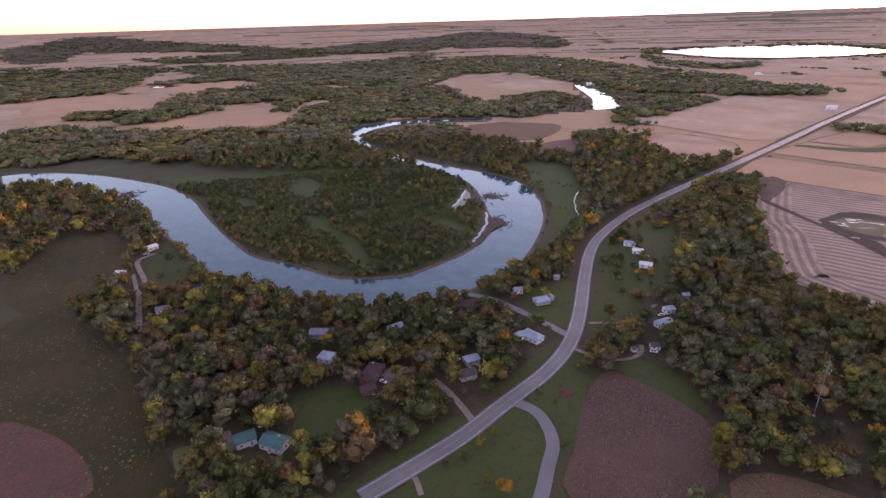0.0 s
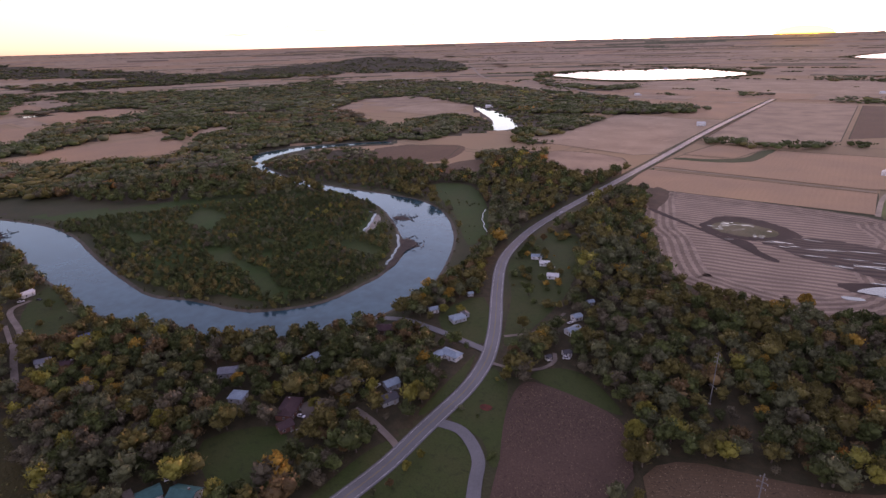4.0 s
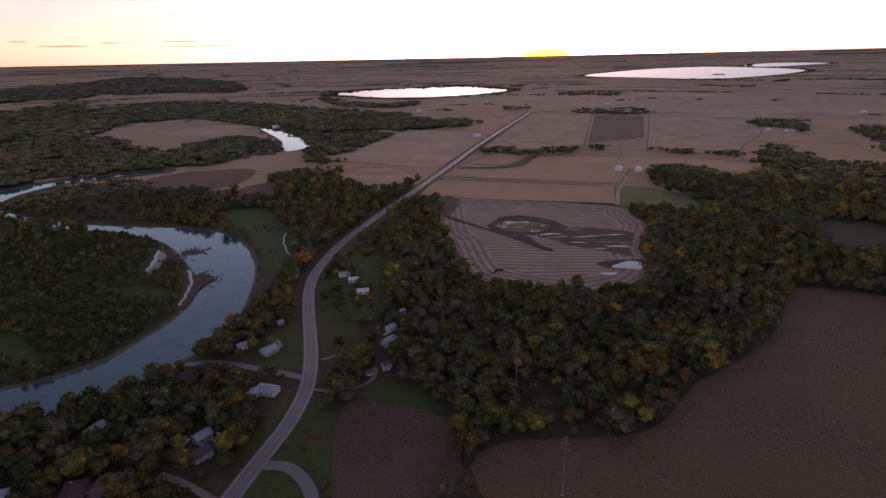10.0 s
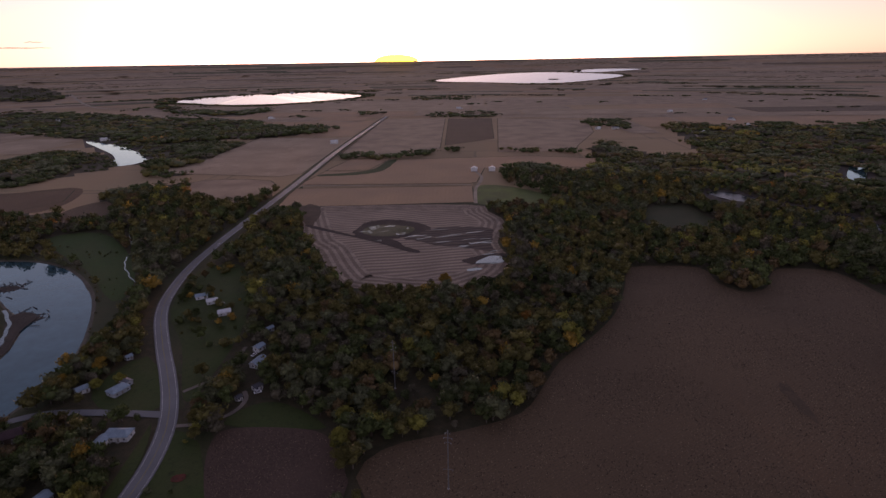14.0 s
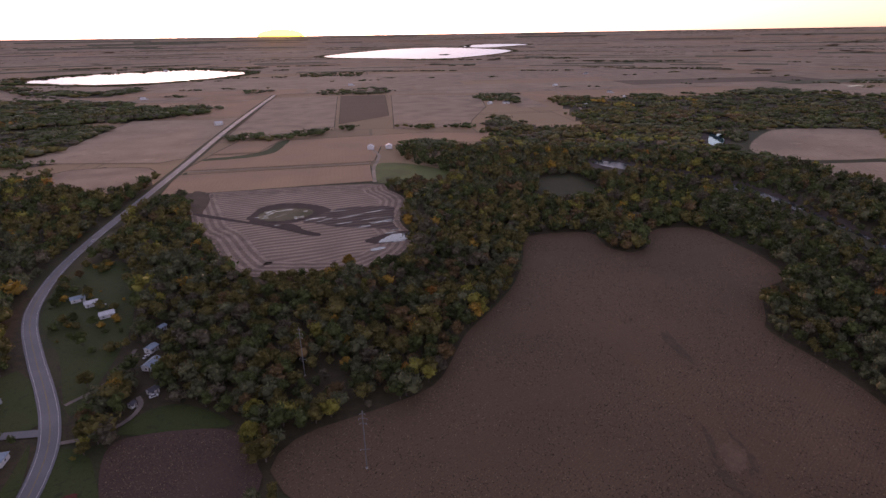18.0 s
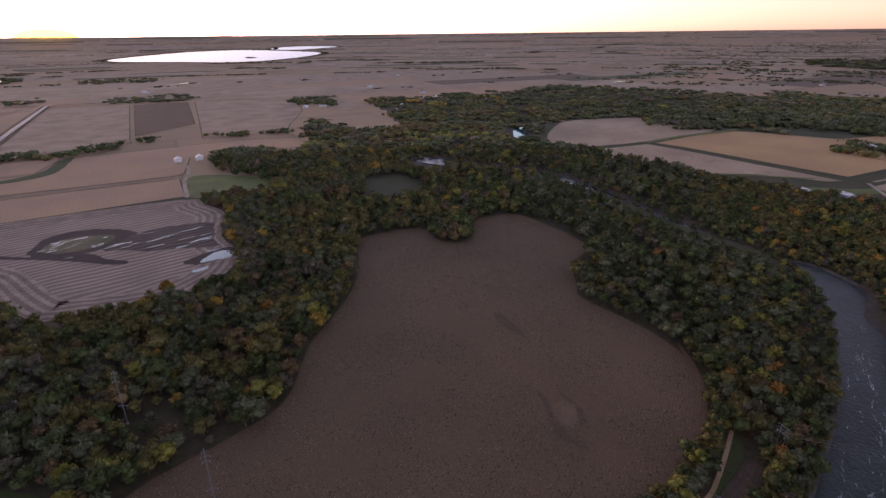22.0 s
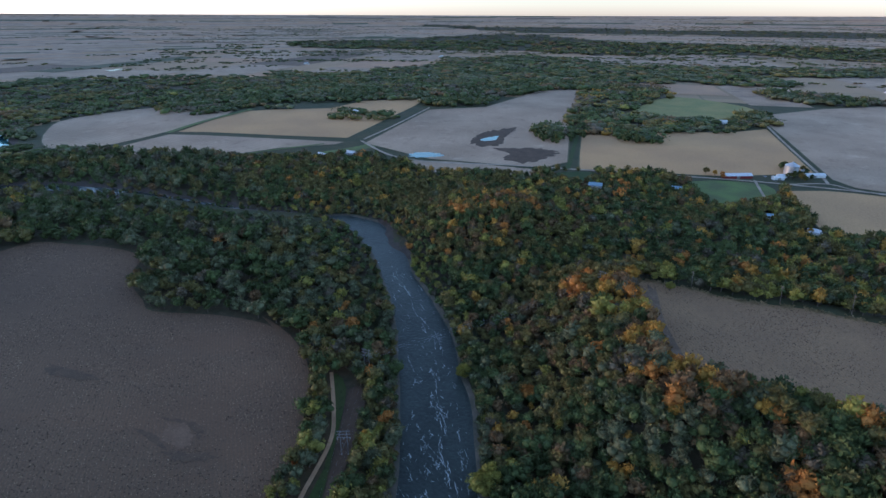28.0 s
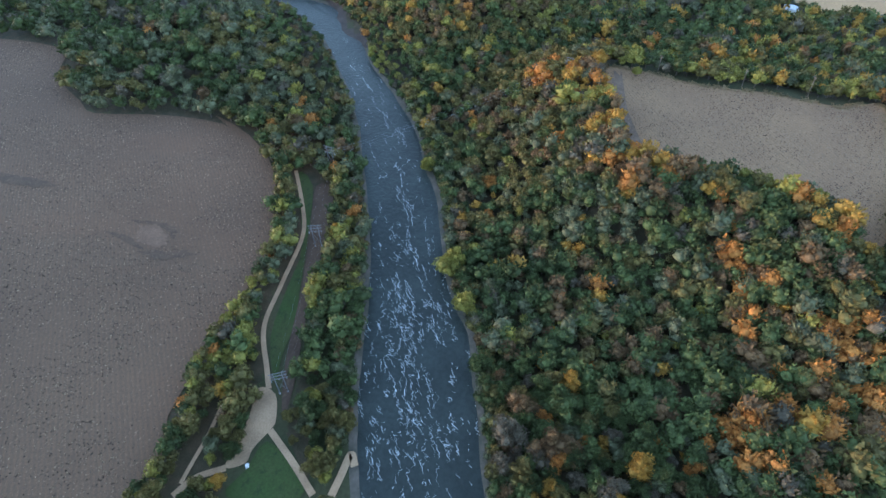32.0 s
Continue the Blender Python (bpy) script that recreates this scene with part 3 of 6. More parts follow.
def inside(poly, xy):
    hit = np.zeros(len(xy), bool)
    x, y = xy[:, 0], xy[:, 1]
    box = (x >= poly[:, 0].min()) & (x <= poly[:, 0].max()) & (y >= poly[:, 1].min()) & (y <= poly[:, 1].max())
    x, y = x[box], y[box]
    h = np.zeros(len(x), bool)
    for (ax, ay), (bx, by) in zip(poly, np.roll(poly, -1, 0)):
        if ay != by:
            h ^= ((ay > y) != (by > y)) & (x < (bx - ax) * (y - ay) / (by - ay) + ax)
    hit[box] = h
    return hit


def away(line, xy, reach, closed=True):
    """Distance of points from a line, up to reach."""
    d = np.full(len(xy), reach, float)
    lo, hi = line.min(0) - reach, line.max(0) + reach
    near = ((xy > lo) & (xy < hi)).all(1)
    p = xy[near]
    best = np.full(len(p), reach, float)
    ends = np.roll(line, -1, 0) if closed else line[1:]
    for a, b in zip(line, ends):
        ab = b - a
        t = np.clip(((p - a) @ ab) / max(ab @ ab, 1e-9), 0, 1)
        best = np.minimum(best, np.hypot(*(p - a - t[:, None] * ab).T))
    d[near] = best
    return d


RIVERS = {"river": np.vstack([spline(pts("river_inner")), spline(pts("river_outer"))]),
          "rapids": np.vstack([spline(pts("rapids_west")), spline(pts("rapids_east"))]),
          "upper_river": spline(pts("upper_river"), True), "backwater": spline(pts("backwater"), True),
          "river_bend": spline(pts("river_bend"), True)}
LAKES = {n: spline(pts(n), True) for n in ("lake_a", "lake_b", "lake_c", "slough")}
BLUFF = pts("bluff_field")


def smooth(t):
    t = np.clip(t, 0, 1)
    return t * t * (3 - 2 * t)


def terrain(xy, carve=True):
    """Height of the ground: a plain that climbs gently far away, a bluff, a hill, river beds."""
    xy = np.asarray(xy, float).reshape(-1, 2)
    r = np.hypot(*xy.T)
    z = 170 * np.clip((r - 2900) / 2000, 0, 1) ** 1.35 + 24 * smooth((r - 4350) / 600)
    d = away(BLUFF, xy, 76.0)
    d[inside(BLUFF, xy)] = 0
    z += 26 * smooth(1 - (d - 6) / 66)
    z += 20 * np.exp(-(((xy[:, 0] - SPOT["hill"][0]) / 66) ** 2 + ((xy[:, 1] - SPOT["hill"][1]) / 70) ** 2))
    if carve:
        for poly in RIVERS.values():
            into, d = inside(poly, xy), away(poly, xy, 9.0)
            bed = into | (d < 5)
            if bed.any():
                z[bed] = z[bed] - 2.8 * smooth((np.where(into, d, -d)[bed] + 5) / 8.0)
    return z


def mesh_of(name, verts, faces, mats, index=None, flat=True):
    me = bpy.data.meshes.new(name)
    verts, faces = np.asarray(verts, np.float32), np.asarray(faces, np.int32)
    n, k = faces.shape
    me.vertices.add(len(verts))
    me.vertices.foreach_set("co", verts.ravel())
    me.loops.add(n * k)
    me.loops.foreach_set("vertex_index", faces.ravel())
    me.polygons.add(n)
    me.polygons.foreach_set("loop_start", np.arange(0, n * k, k, dtype=np.int32))
    for m in mats:
        me.materials.append(m)
    if index is not None:
        me.polygons.foreach_set("material_index", np.asarray(index, np.int32))
    me.polygons.foreach_set("use_smooth", np.full(n, not flat, bool))
    me.update(calc_edges=True)
    return me


def sheet(name, outline, z, mat, label, category, drape=False, thick=0.0):
    """A flat piece of land or water inside an outline."""
    bm = bmesh.new()
    zs = terrain(outline, False) + z if drape else np.full(len(outline), z)
    ring = [bm.verts.new((x, y, h)) for (x, y), h in zip(outline, zs)]
    face = bm.faces.new(ring)
    bmesh.ops.triangulate(bm, faces=[face])
    bmesh.ops.recalc_face_normals(bm, faces=bm.faces)
    if sum(f.normal.z for f in bm.faces) < 0:
        bmesh.ops.reverse_faces(bm, faces=bm.faces)
    me = bpy.data.meshes.new(name)
    bm.to_mesh(me)
    bm.free()
    me.materials.append(mat)
    return tagged(new(name, me), label, category, kind="structure")


def ribbon(name, line, width, z, mat, label="", category="", parent=None, offset=0.0, rise=1.0):
    """A strip of even width along a line of the plan."""
    t = np.gradient(line, axis=0)
    t /= np.linalg.norm(t, axis=1)[:, None]
    side = np.stack([-t[:, 1], t[:, 0]], 1)
    mid = line + side * offset
    v = []
    for s in (0.5, -0.5):
        p = mid + side * width * s
        v.append(np.c_[p, terrain(p, False) + z + rise * smooth((np.hypot(*p.T) - 900) / 300)])
    n = len(line)
    i = np.arange(n - 1)
    me = mesh_of(name, np.vstack(v), np.stack([i + n, i + n + 1, i + 1, i], 1), [mat])
    ob = new(name, me)
    if parent:
        ob.parent = parent
        return ob
    return tagged(ob, label, category, kind="structure")


# ---------------------------------------------------------------- ground
HEADLAND = material("dark_headland_row", (0.23, 0.17, 0.125), scale=0.08, fine=0.8)
PALE_ROW = material("pale_straw_row", (0.37, 0.285, 0.215), scale=0.08, fine=0.8)


def farmland():
    m = material("distant_farmland", (0.3, 0.2, 0.112), other=(0.25, 0.17, 0.1), scale=0.004, fine=0.02, bump=0.0)
    n, l = m.node_tree.nodes, m.node_tree.links
    b = n["Principled BSDF"]
    geo, mp = n.new("ShaderNodeNewGeometry"), n.new("ShaderNodeMapping")
    mp.inputs["Rotation"].default_value[2] = radians(8)
    mp.inputs["Scale"].default_value = (0.01, 0.01, 0.01)
    l.new(geo.outputs["Position"], mp.inputs["Vector"])
    base = b.inputs["Base Color"].links[0].from_socket
    for width, height, one, two, amount in ((4.2, 2.6, (0.38, 0.255, 0.145), (0.2, 0.142, 0.082), 0.7), (9.0, 1.9, (0.36, 0.24, 0.13), (0.2, 0.158, 0.08), 0.45)):
        br = n.new("ShaderNodeTexBrick")
        br.inputs["Color1"].default_value, br.inputs["Color2"].default_value = (*one, 1), (*two, 1)
        br.inputs["Mortar"].default_value = (0.13, 0.12, 0.07, 1)
        br.inputs["Scale"].default_value, br.inputs["Mortar Size"].default_value = 1.0, 0.03
        br.inputs["Brick Width"].default_value, br.inputs["Row Height"].default_value = width, height
        br.inputs["Bias"].default_value = -0.2
        l.new(mp.outputs["Vector"], br.inputs["Vector"])
        mix = n.new("ShaderNodeMix")
        mix.data_type = "RGBA"
        mix.inputs["Factor"].default_value = amount
        l.new(base, mix.inputs["A"])
        l.new(br.outputs["Color"], mix.inputs["B"])
        base = mix.outputs["Result"]
    l.new(base, b.inputs["Base Color"])
    return m


WOODLAND = [n for n in PLAN if n.startswith(("wood_", "far_w", "far_e")) or n == "spit"]


def build_ground():
    turns, rings = 540, 230
    radii = np.r_[0.0, 15 * (4960 / 15) ** (np.arange(rings) / (rings - 1))]
    a = np.arange(turns) * 2 * math.pi / turns
    xy = (radii[:, None, None] * np.stack([np.cos(a), np.sin(a)], 1)[None]).reshape(-1, 2) + (4.0, 3.0)
    z = terrain(xy)
    r = np.hypot(*xy.T)
    wob = np.array([noise.noise((x * 0.05, y * 0.05, 0)) for x, y in xy[r < 900]])
    z[r < 900] += np.where(z[r < 900] < -0.2, wob * 0.8, wob * 0.1 - 0.1)
    i, j = np.meshgrid(np.arange(rings), np.arange(turns), indexing="ij")
    k = (j + 1) % turns
    faces = np.stack([i * turns + j, (i + 1) * turns + j, (i + 1) * turns + k, i * turns + k], -1).reshape(-1, 4)
    mid = xy[faces].mean(1)
    far = np.hypot(*mid.T)
    index = ((far > 1090) | ((far > 700) & ((mid[:, 0] > 560) | (mid[:, 1] > 720)))).astype(int)
    index[(abs(mid[:, 0] - 900) < 450) & (abs(mid[:, 1] - 50) < 800)] = 0
    for n in WOODLAND:
        index[inside(spline(pts(n), True, 3), mid)] = 3
    isle = spline(pts("island"), True, 3)
    index[inside(isle.mean(0) + (isle - isle.mean(0)) * 1.3, mid)] = 4
    index[z[faces].min(1) < -0.5] = 2
    me = mesh_of("ground", np.c_[xy, z], faces, [ROUGH_GRASS, farmland(), MUD, LITTER, MEADOW], index, flat=False)
    tagged(new("ground", me), "wide flat farmland and rough grass of a river valley", "ground", kind="structure")


build_ground()
for n, poly in RIVERS.items():
    sheet(n, poly, -0.8, FAST if n == "rapids" else GLIDE if n == "upper_river" else STILL,
          "dark fast river with broken white riffles" if n == "rapids" else "calm river that mirrors the evening sky", "river")


def bank(name, line):
    """The sloping earth between the grass and the water."""
    t = np.roll(line, -1, 0) - np.roll(line, 1, 0)
    t /= np.linalg.norm(t, axis=1)[:, None] + 1e-9
    area = (line[:, 0] * np.roll(line[:, 1], -1) - line[:, 1] * np.roll(line[:, 0], -1)).sum()
    out = np.stack([t[:, 1], -t[:, 0]], 1) * (1 if area > 0 else -1)
    wob = np.array([1 + 0.6 * noise.noise((x * 0.06, y * 0.06, 4)) for x, y in line])[:, None]
    v = [np.c_[line + out * 14.0, np.full(len(line), 0.03)], np.c_[line + out * 0.8 * wob, np.full(len(line), -0.05)], np.c_[line - out * 2.0 * wob, np.full(len(line), -0.7)], np.c_[line - out * 5.0, np.full(len(line), -1.6)]]
    n = len(line)
    i = np.arange(n)
    k = (i + 1) % n
    f = np.vstack([np.stack([a * n + i, a * n + k, (a + 1) * n + k, (a + 1) * n + i], 1) for a in range(3)])
    me = mesh_of(name, np.vstack(v), f, [ROUGH_GRASS, BANK], np.repeat([0, 1, 1], n), flat=False)
    tagged(new(name, me), "sloping earth bank along the river", "river bank", kind="structure")


for n in ("river", "rapids"):
    bank("bank_" + n, RIVERS[n])
for n, poly in LAKES.items():
    sheet(n, poly, 1.2, LAKE, "bright shallow lake on the plain", "lake", drape=True)

FIELDS = [("striped", "striped", "harvested field with pale curving stripes and wet mud"), ("stubble_a", "tan", ""), ("stubble_b", "tan", ""), ("stubble_c", "tan", ""),
          ("stubble_d", "pale", ""), ("stubble_e", "brown", "darker brown tilled field strip"), ("stubble_f", "pale", ""), ("stubble_g", "grey", ""), ("stubble_h", "pale", ""), ("stubble_i", "brown", ""),
          ("big_field", "brown", "wide brown field of cut maize stubble"), ("south_field", "rows", "dark brown field of cut maize rows"),
          ("bluff_field", "bluff", "pale maize stubble field on top of the bluff"), ("east_a", "grey", ""), ("east_b", "wheat", ""), ("east_c", "grey", ""),
          ("east_e", "grey", "grey harvested field with wet mud patches"), ("east_f", "wheat", ""), ("east_g", "grey", ""), ("east_h", "wheat", ""),
          ("west_a", "tan", ""), ("west_b", "tan", ""), ("west_c", "pale", ""), ("west_d", "pale", ""), ("west_e", "brown", ""), ("west_f", "brown", ""), ("east_i", "grey", "")]
CLEAR = list(RIVERS.values()) + list(LAKES.values())
CURVED = ("striped", "big_field", "south_field", "bluff_field", "stubble_h", "east_a", "west_d", "west_e", "west_f")
for i, (n, kind, label) in enumerate(FIELDS):
    poly = spline(pts(n), True, 3) if n in CURVED else pts(n)
    CLEAR.append(poly)
    sheet("field_" + n, poly, 0.2 + 0.005 * i, STUBBLE[kind], label or {"tan": "golden tan stubble field after harvest", "wheat": "light golden wheat stubble field on the upland", "pale": "pale stubble field after harvest", "grey": "greyish harvested field", "brown": "brown stubble field", "dark": ""}[kind], "field", drape=True)
LAWNS = [("meadow", MEADOW), ("east_green", PASTURE), ("east_lawn", BRIGHT), ("yard_k", DRIVE), ("marsh", MARSH), ("grey_meadow", MARSH), ("lawn_a", GRASS), ("lawn_b", GRASS), ("lawn_c", GRASS), ("lawn_d", GRASS),
         ("lawn_e", GRASS), ("lawn_f", GRASS), ("verge", GRASS), ("lawn_g", GRASS), ("lawn_h", GRASS), ("lawn_k", BRIGHT), ("farm_green", BRIGHT), ("verge_b", GRASS), ("river_grass", GRASS), ("river_mud", STUBBLE["damp"]), ("end_grass", GRASS), ("east_yard", BRIGHT), ("east_yard_b", GRASS), ("glade", ROUGH_GRASS)]
for i, (n, mat) in enumerate(LAWNS):
    poly = spline(pts(n), True, 3)
    CLEAR.append(poly)
    sheet("grass_" + n, poly, 0.08 + 0.005 * i, mat, "bare gravel yard" if mat is DRIVE else "grass clearing in the valley" if mat in (GRASS, BRIGHT) else "rough open marsh and meadow", "grass", drape=True)
sheet("grass_reeds", spline(pts("marsh_brown"), True, 3), 0.19, BROWN_REED, "brown reed patch in the marsh", "marsh")
for n, mat in (("sandbar", SAND), ("mudflat", MUD)):
    sheet("ground_" + n, spline(pts(n), True, 3), 0.06, mat, "bare bank beside the river", "river bank")

# grassy margins between the fields
DRY = speckle(material("dry_grass_margin", (0.3, 0.22, 0.12), other=(0.2, 0.16, 0.08), scale=0.1, fine=0.8), 0.3, (0.1, 0.09, 0.04), (0.36, 0.27, 0.16))
for n, kind, label in FIELDS:
    if n in ("big_field", "south_field", "striped") or n.startswith("west"):
        continue
    edge = spline(pts(n), True, 3) if n in CURVED else pts(n)
    edge = np.vstack([edge, edge[:1]])
    dense = np.vstack([np.linspace(a, b, 6, endpoint=False) for a, b in zip(edge, edge[1:])] + [edge[-1:]])
    if n != "bluff_field":
        ribbon("trim_" + n, dense, 1.8 if n.startswith("east") else 1.8, 0.37, PALE_GRASS if n.startswith("east") else ROUGH_GRASS, "grassy margin between harvested fields", "grass", rise=0.4)

# ---------------------------------------------------------------- far fields and ponds
def far_fields():
    """Strips of distant fields on the section grid of the plain."""
    r = np.random.default_rng(5)
    ca, sa = math.cos(radians(-8)), math.sin(radians(-8))
    vs, fs, ms, n = [], [], [], 0
    v = -2600.0
    while v < 4900:
        deep = r.choice([140, 200, 260, 400])
        u = -4900.0 + r.uniform(0, 300)
        while u < 4900:
            long = r.choice([220, 400, 400, 800])
            c = np.array([(u + long / 2) * ca - (v + deep / 2) * sa, (u + long / 2) * sa + (v + deep / 2) * ca])
            d = np.hypot(*c)
            if 1450 < d < 3050 and r.random() < 0.85:
                gx, gy = np.meshgrid(np.linspace(u + 5, u + long - 5, 6), np.linspace(v + 5, v + deep - 5, 4))
                p = np.stack([gx.ravel() * ca - gy.ravel() * sa, gx.ravel() * sa + gy.ravel() * ca], 1)
                vs.append(p)
                i, j = np.meshgrid(np.arange(3), np.arange(5), indexing="ij")
                q = (i * 6 + j).ravel()
                fs.append(np.stack([q, q + 1, q + 7, q + 6], 1) + n)
                ms.append(np.full(15, r.choice(6, p=[0.34, 0.32, 0.24, 0.05, 0.01, 0.04])))
                n += 24
            u += long
        v += deep
    # beyond, the plain is seen nearly edge on: long narrow strips
    d = 3060.0
    while d < 4930:
        deep, turn = r.uniform(12, 60), r.uniform(0, 20)
        while turn < 250:
            wide = r.uniform(2.0, 11.0)
            if r.random() < 0.9:
                t = np.radians(np.linspace(turn - 50, turn - 50 + wide, 9))
                q = np.stack([np.cos(t), np.sin(t)], 1)
                vs.append(np.vstack([q * d, q * (d + deep)]))
                k = np.arange(8)
                fs.append(np.stack([k + 9, k + 10, k + 1, k], 1)[:, ::-1] + n)
                ms.append(np.full(8, r.choice(6, p=[0.34, 0.24, 0.26, 0.05, 0.01, 0.1])))
                n += 18
            turn += wide
        d += deep
    p, f, m = np.vstack(vs), np.vstack(fs), np.concatenate(ms)
    mid = p[f].mean(1)
    ok = np.ones(len(f), bool)
    for poly in CLEAR:
        ok &= ~inside(poly, mid) & (away(poly, mid, 60.0) > 45)
    for n in WOODLAND:
        ok &= ~inside(spline(pts(n), True, 3), mid)
    # only pale tones: the lift that distance haze gives is put into the colours
    mats = [STUBBLE["pale"], STUBBLE["tan"], STUBBLE["grey"], STUBBLE["bare"], STUBBLE["pale"], PALE_GRASS]
    tagged(new("far_fields", mesh_of("far_fields", np.c_[p, terrain(p, False) + 0.7], f[ok], mats, m[ok])), "patchwork of harvested fields across the plain", "fields", kind="stuff")
    vs, fs, n = [], [], 0
    for k in range(70):
        a, d = radians(r.uniform(-40, 185)), 1900 + 2800 * r.random() ** 0.8
        c = np.array([math.cos(a), math.sin(a)]) * d
        w, h = r.uniform(14, 55), r.uniform(14, 42)
        t = np.arange(12) * math.pi / 6
        p = np.stack([np.cos(t) * w, np.sin(t) * h], 1) * (1 + 0.3 * r.normal(size=(12, 1))) + c
        if abs(math.degrees(a) - 90) < 5:
            continue
        z = terrain(p, False).max() + 1.6
        vs.append(np.c_[p, np.full(12, z)])
        fs.append(np.arange(12)[None] + n)
        n += 12
    tagged(new("far_ponds", mesh_of("far_ponds", np.vstack(vs), np.vstack(fs), [LAKE])), "small bright ponds far across the plain", "ponds", kind="stuff")


far_fields()
# rows that follow the edge of the striped field
edge = spline(pts("striped"), True, 3)
edge = np.vstack([edge, edge[:1]])
area = (edge[:-1, 0] * edge[1:, 1] - edge[1:, 0] * edge[:-1, 1]).sum()
for k, off in enumerate((3.5, 11.0, 18.5, 26.0)):
    ribbon("trim_headland", edge, 3.2, 0.345, HEADLAND, "dark headland row round the striped field", "field", offset=off if area > 0 else -off)
    ribbon("trim_headland", edge, 3.0, 0.349, PALE_ROW, "pale stubble row round the striped field", "field", offset=(off + 3.7) * (1 if area > 0 else -1))

# ---------------------------------------------------------------- roads
ROADS = [("highway", 9.6, ASPHALT), ("south_road", 6.2, ASPHALT), ("side_street", 5.5, ASPHALT), ("drive_a", 3.6, DRIVE), ("drive_b", 2.5, DRIVE), ("drive_c", 2.6, DRIVE), ("drive_d", 2.6, DRIVE),
         ("drive_e", 4.0, DRIVE), ("drive_f", 3.0, DRIVE), ("drive_g", 4.0, DRIVE), ("cross_road", 9, LANE), ("upland_lane", 5, LANE), ("far_road", 14, LANE), ("farm_lane", 5, LANE), ("field_track", 4, LANE),
         ("river_trail", 2.0, GRAVEL), ("trail_b", 2.3, GRAVEL), ("trail_c", 2.3, GRAVEL), ("trail_d", 1.4, GRAVEL), ("landing", 2.6, GRAVEL), ("east_road", 5, LANE), ("east_lane", 4.5, LANE), ("east_lane_b", 6, GRASS), ("east_lane_c", 3, LANE), ("east_lane_d", 4, LANE), ("east_lane_e", 4, LANE), ("east_verge", 12, BRIGHT), ("east_verge_b", 6, BRIGHT)]
LINES = [(pts("cut"), 0.5)]
for n, width, mat in ROADS:
    line = spline(pts(n), False, 8)
    LINES.append((line, width))
    road = ribbon("road_" + n, line, width, 0.42 if n == "highway" else 0.95 + 0.002 * len(LINES) if n in ("cross_road", "far_road", "upland_lane") else 0.36 + 0.002 * len(LINES), mat, "grey worn asphalt road" if mat is ASPHALT else "green grass verge between fields" if mat in (BRIGHT, GRASS) else "pale gravel track", "road")
    if n == "highway":
        ribbon("verge_highway", line[line[:, 1] > 590], 21.0, 0.352, ROUGH_GRASS, "rough green verge along the straight highway", "verge")
        for off in (0.18, -0.18):
            ribbon("centre_line", line, 0.16, 0.45, YELLOW_PAINT, parent=road, offset=off)
        for off in (3.65, -3.65):
            ribbon("edge_line", line, 0.15, 0.45, WHITE_PAINT, parent=road, offset=off)
creek = spline(pts("creek"), False, 6)
creek = creek + np.array([(2.5 * noise.noise((x * 0.08, y * 0.08, 1)), 2.5 * noise.noise((x * 0.08, y * 0.08, 9))) for x, y in creek])
LINES.append((creek, 2.0))
ribbon("water_creek", creek, 1.0, 0.3, PUDDLE, "thin winding creek through the green meadow", "creek")
for n, width in (("channel_a", 3.0), ("channel_b", 2.6)):
    line = spline(pts(n), False, 6)
    line = line + np.array([(2.0 * noise.noise((x * 0.1, y * 0.1, 3)), 2.0 * noise.noise((x * 0.1, y * 0.1, 6))) for x, y in line])
    LINES.append((line, width + 5))
    ribbon("water_" + n, line, width, 0.3, PUDDLE, "narrow bright side channel at the island's edge", "channel")
sheet("ground_parking", spline(pts("parking"), True, 4), 0.35, GRAVEL, "bare gravel turning place by the river", "parking")

# ---------------------------------------------------------------- trees
def ico(sub):
    bm = bmesh.new()
    bmesh.ops.create_icosphere(bm, subdivisions=sub, radius=1)
    bm.verts.ensure_lookup_table()
    v = np.array([x.co[:] for x in bm.verts])
    f = np.array([[x.index for x in y.verts] for y in bm.faces])
    bm.free()
    return v, f


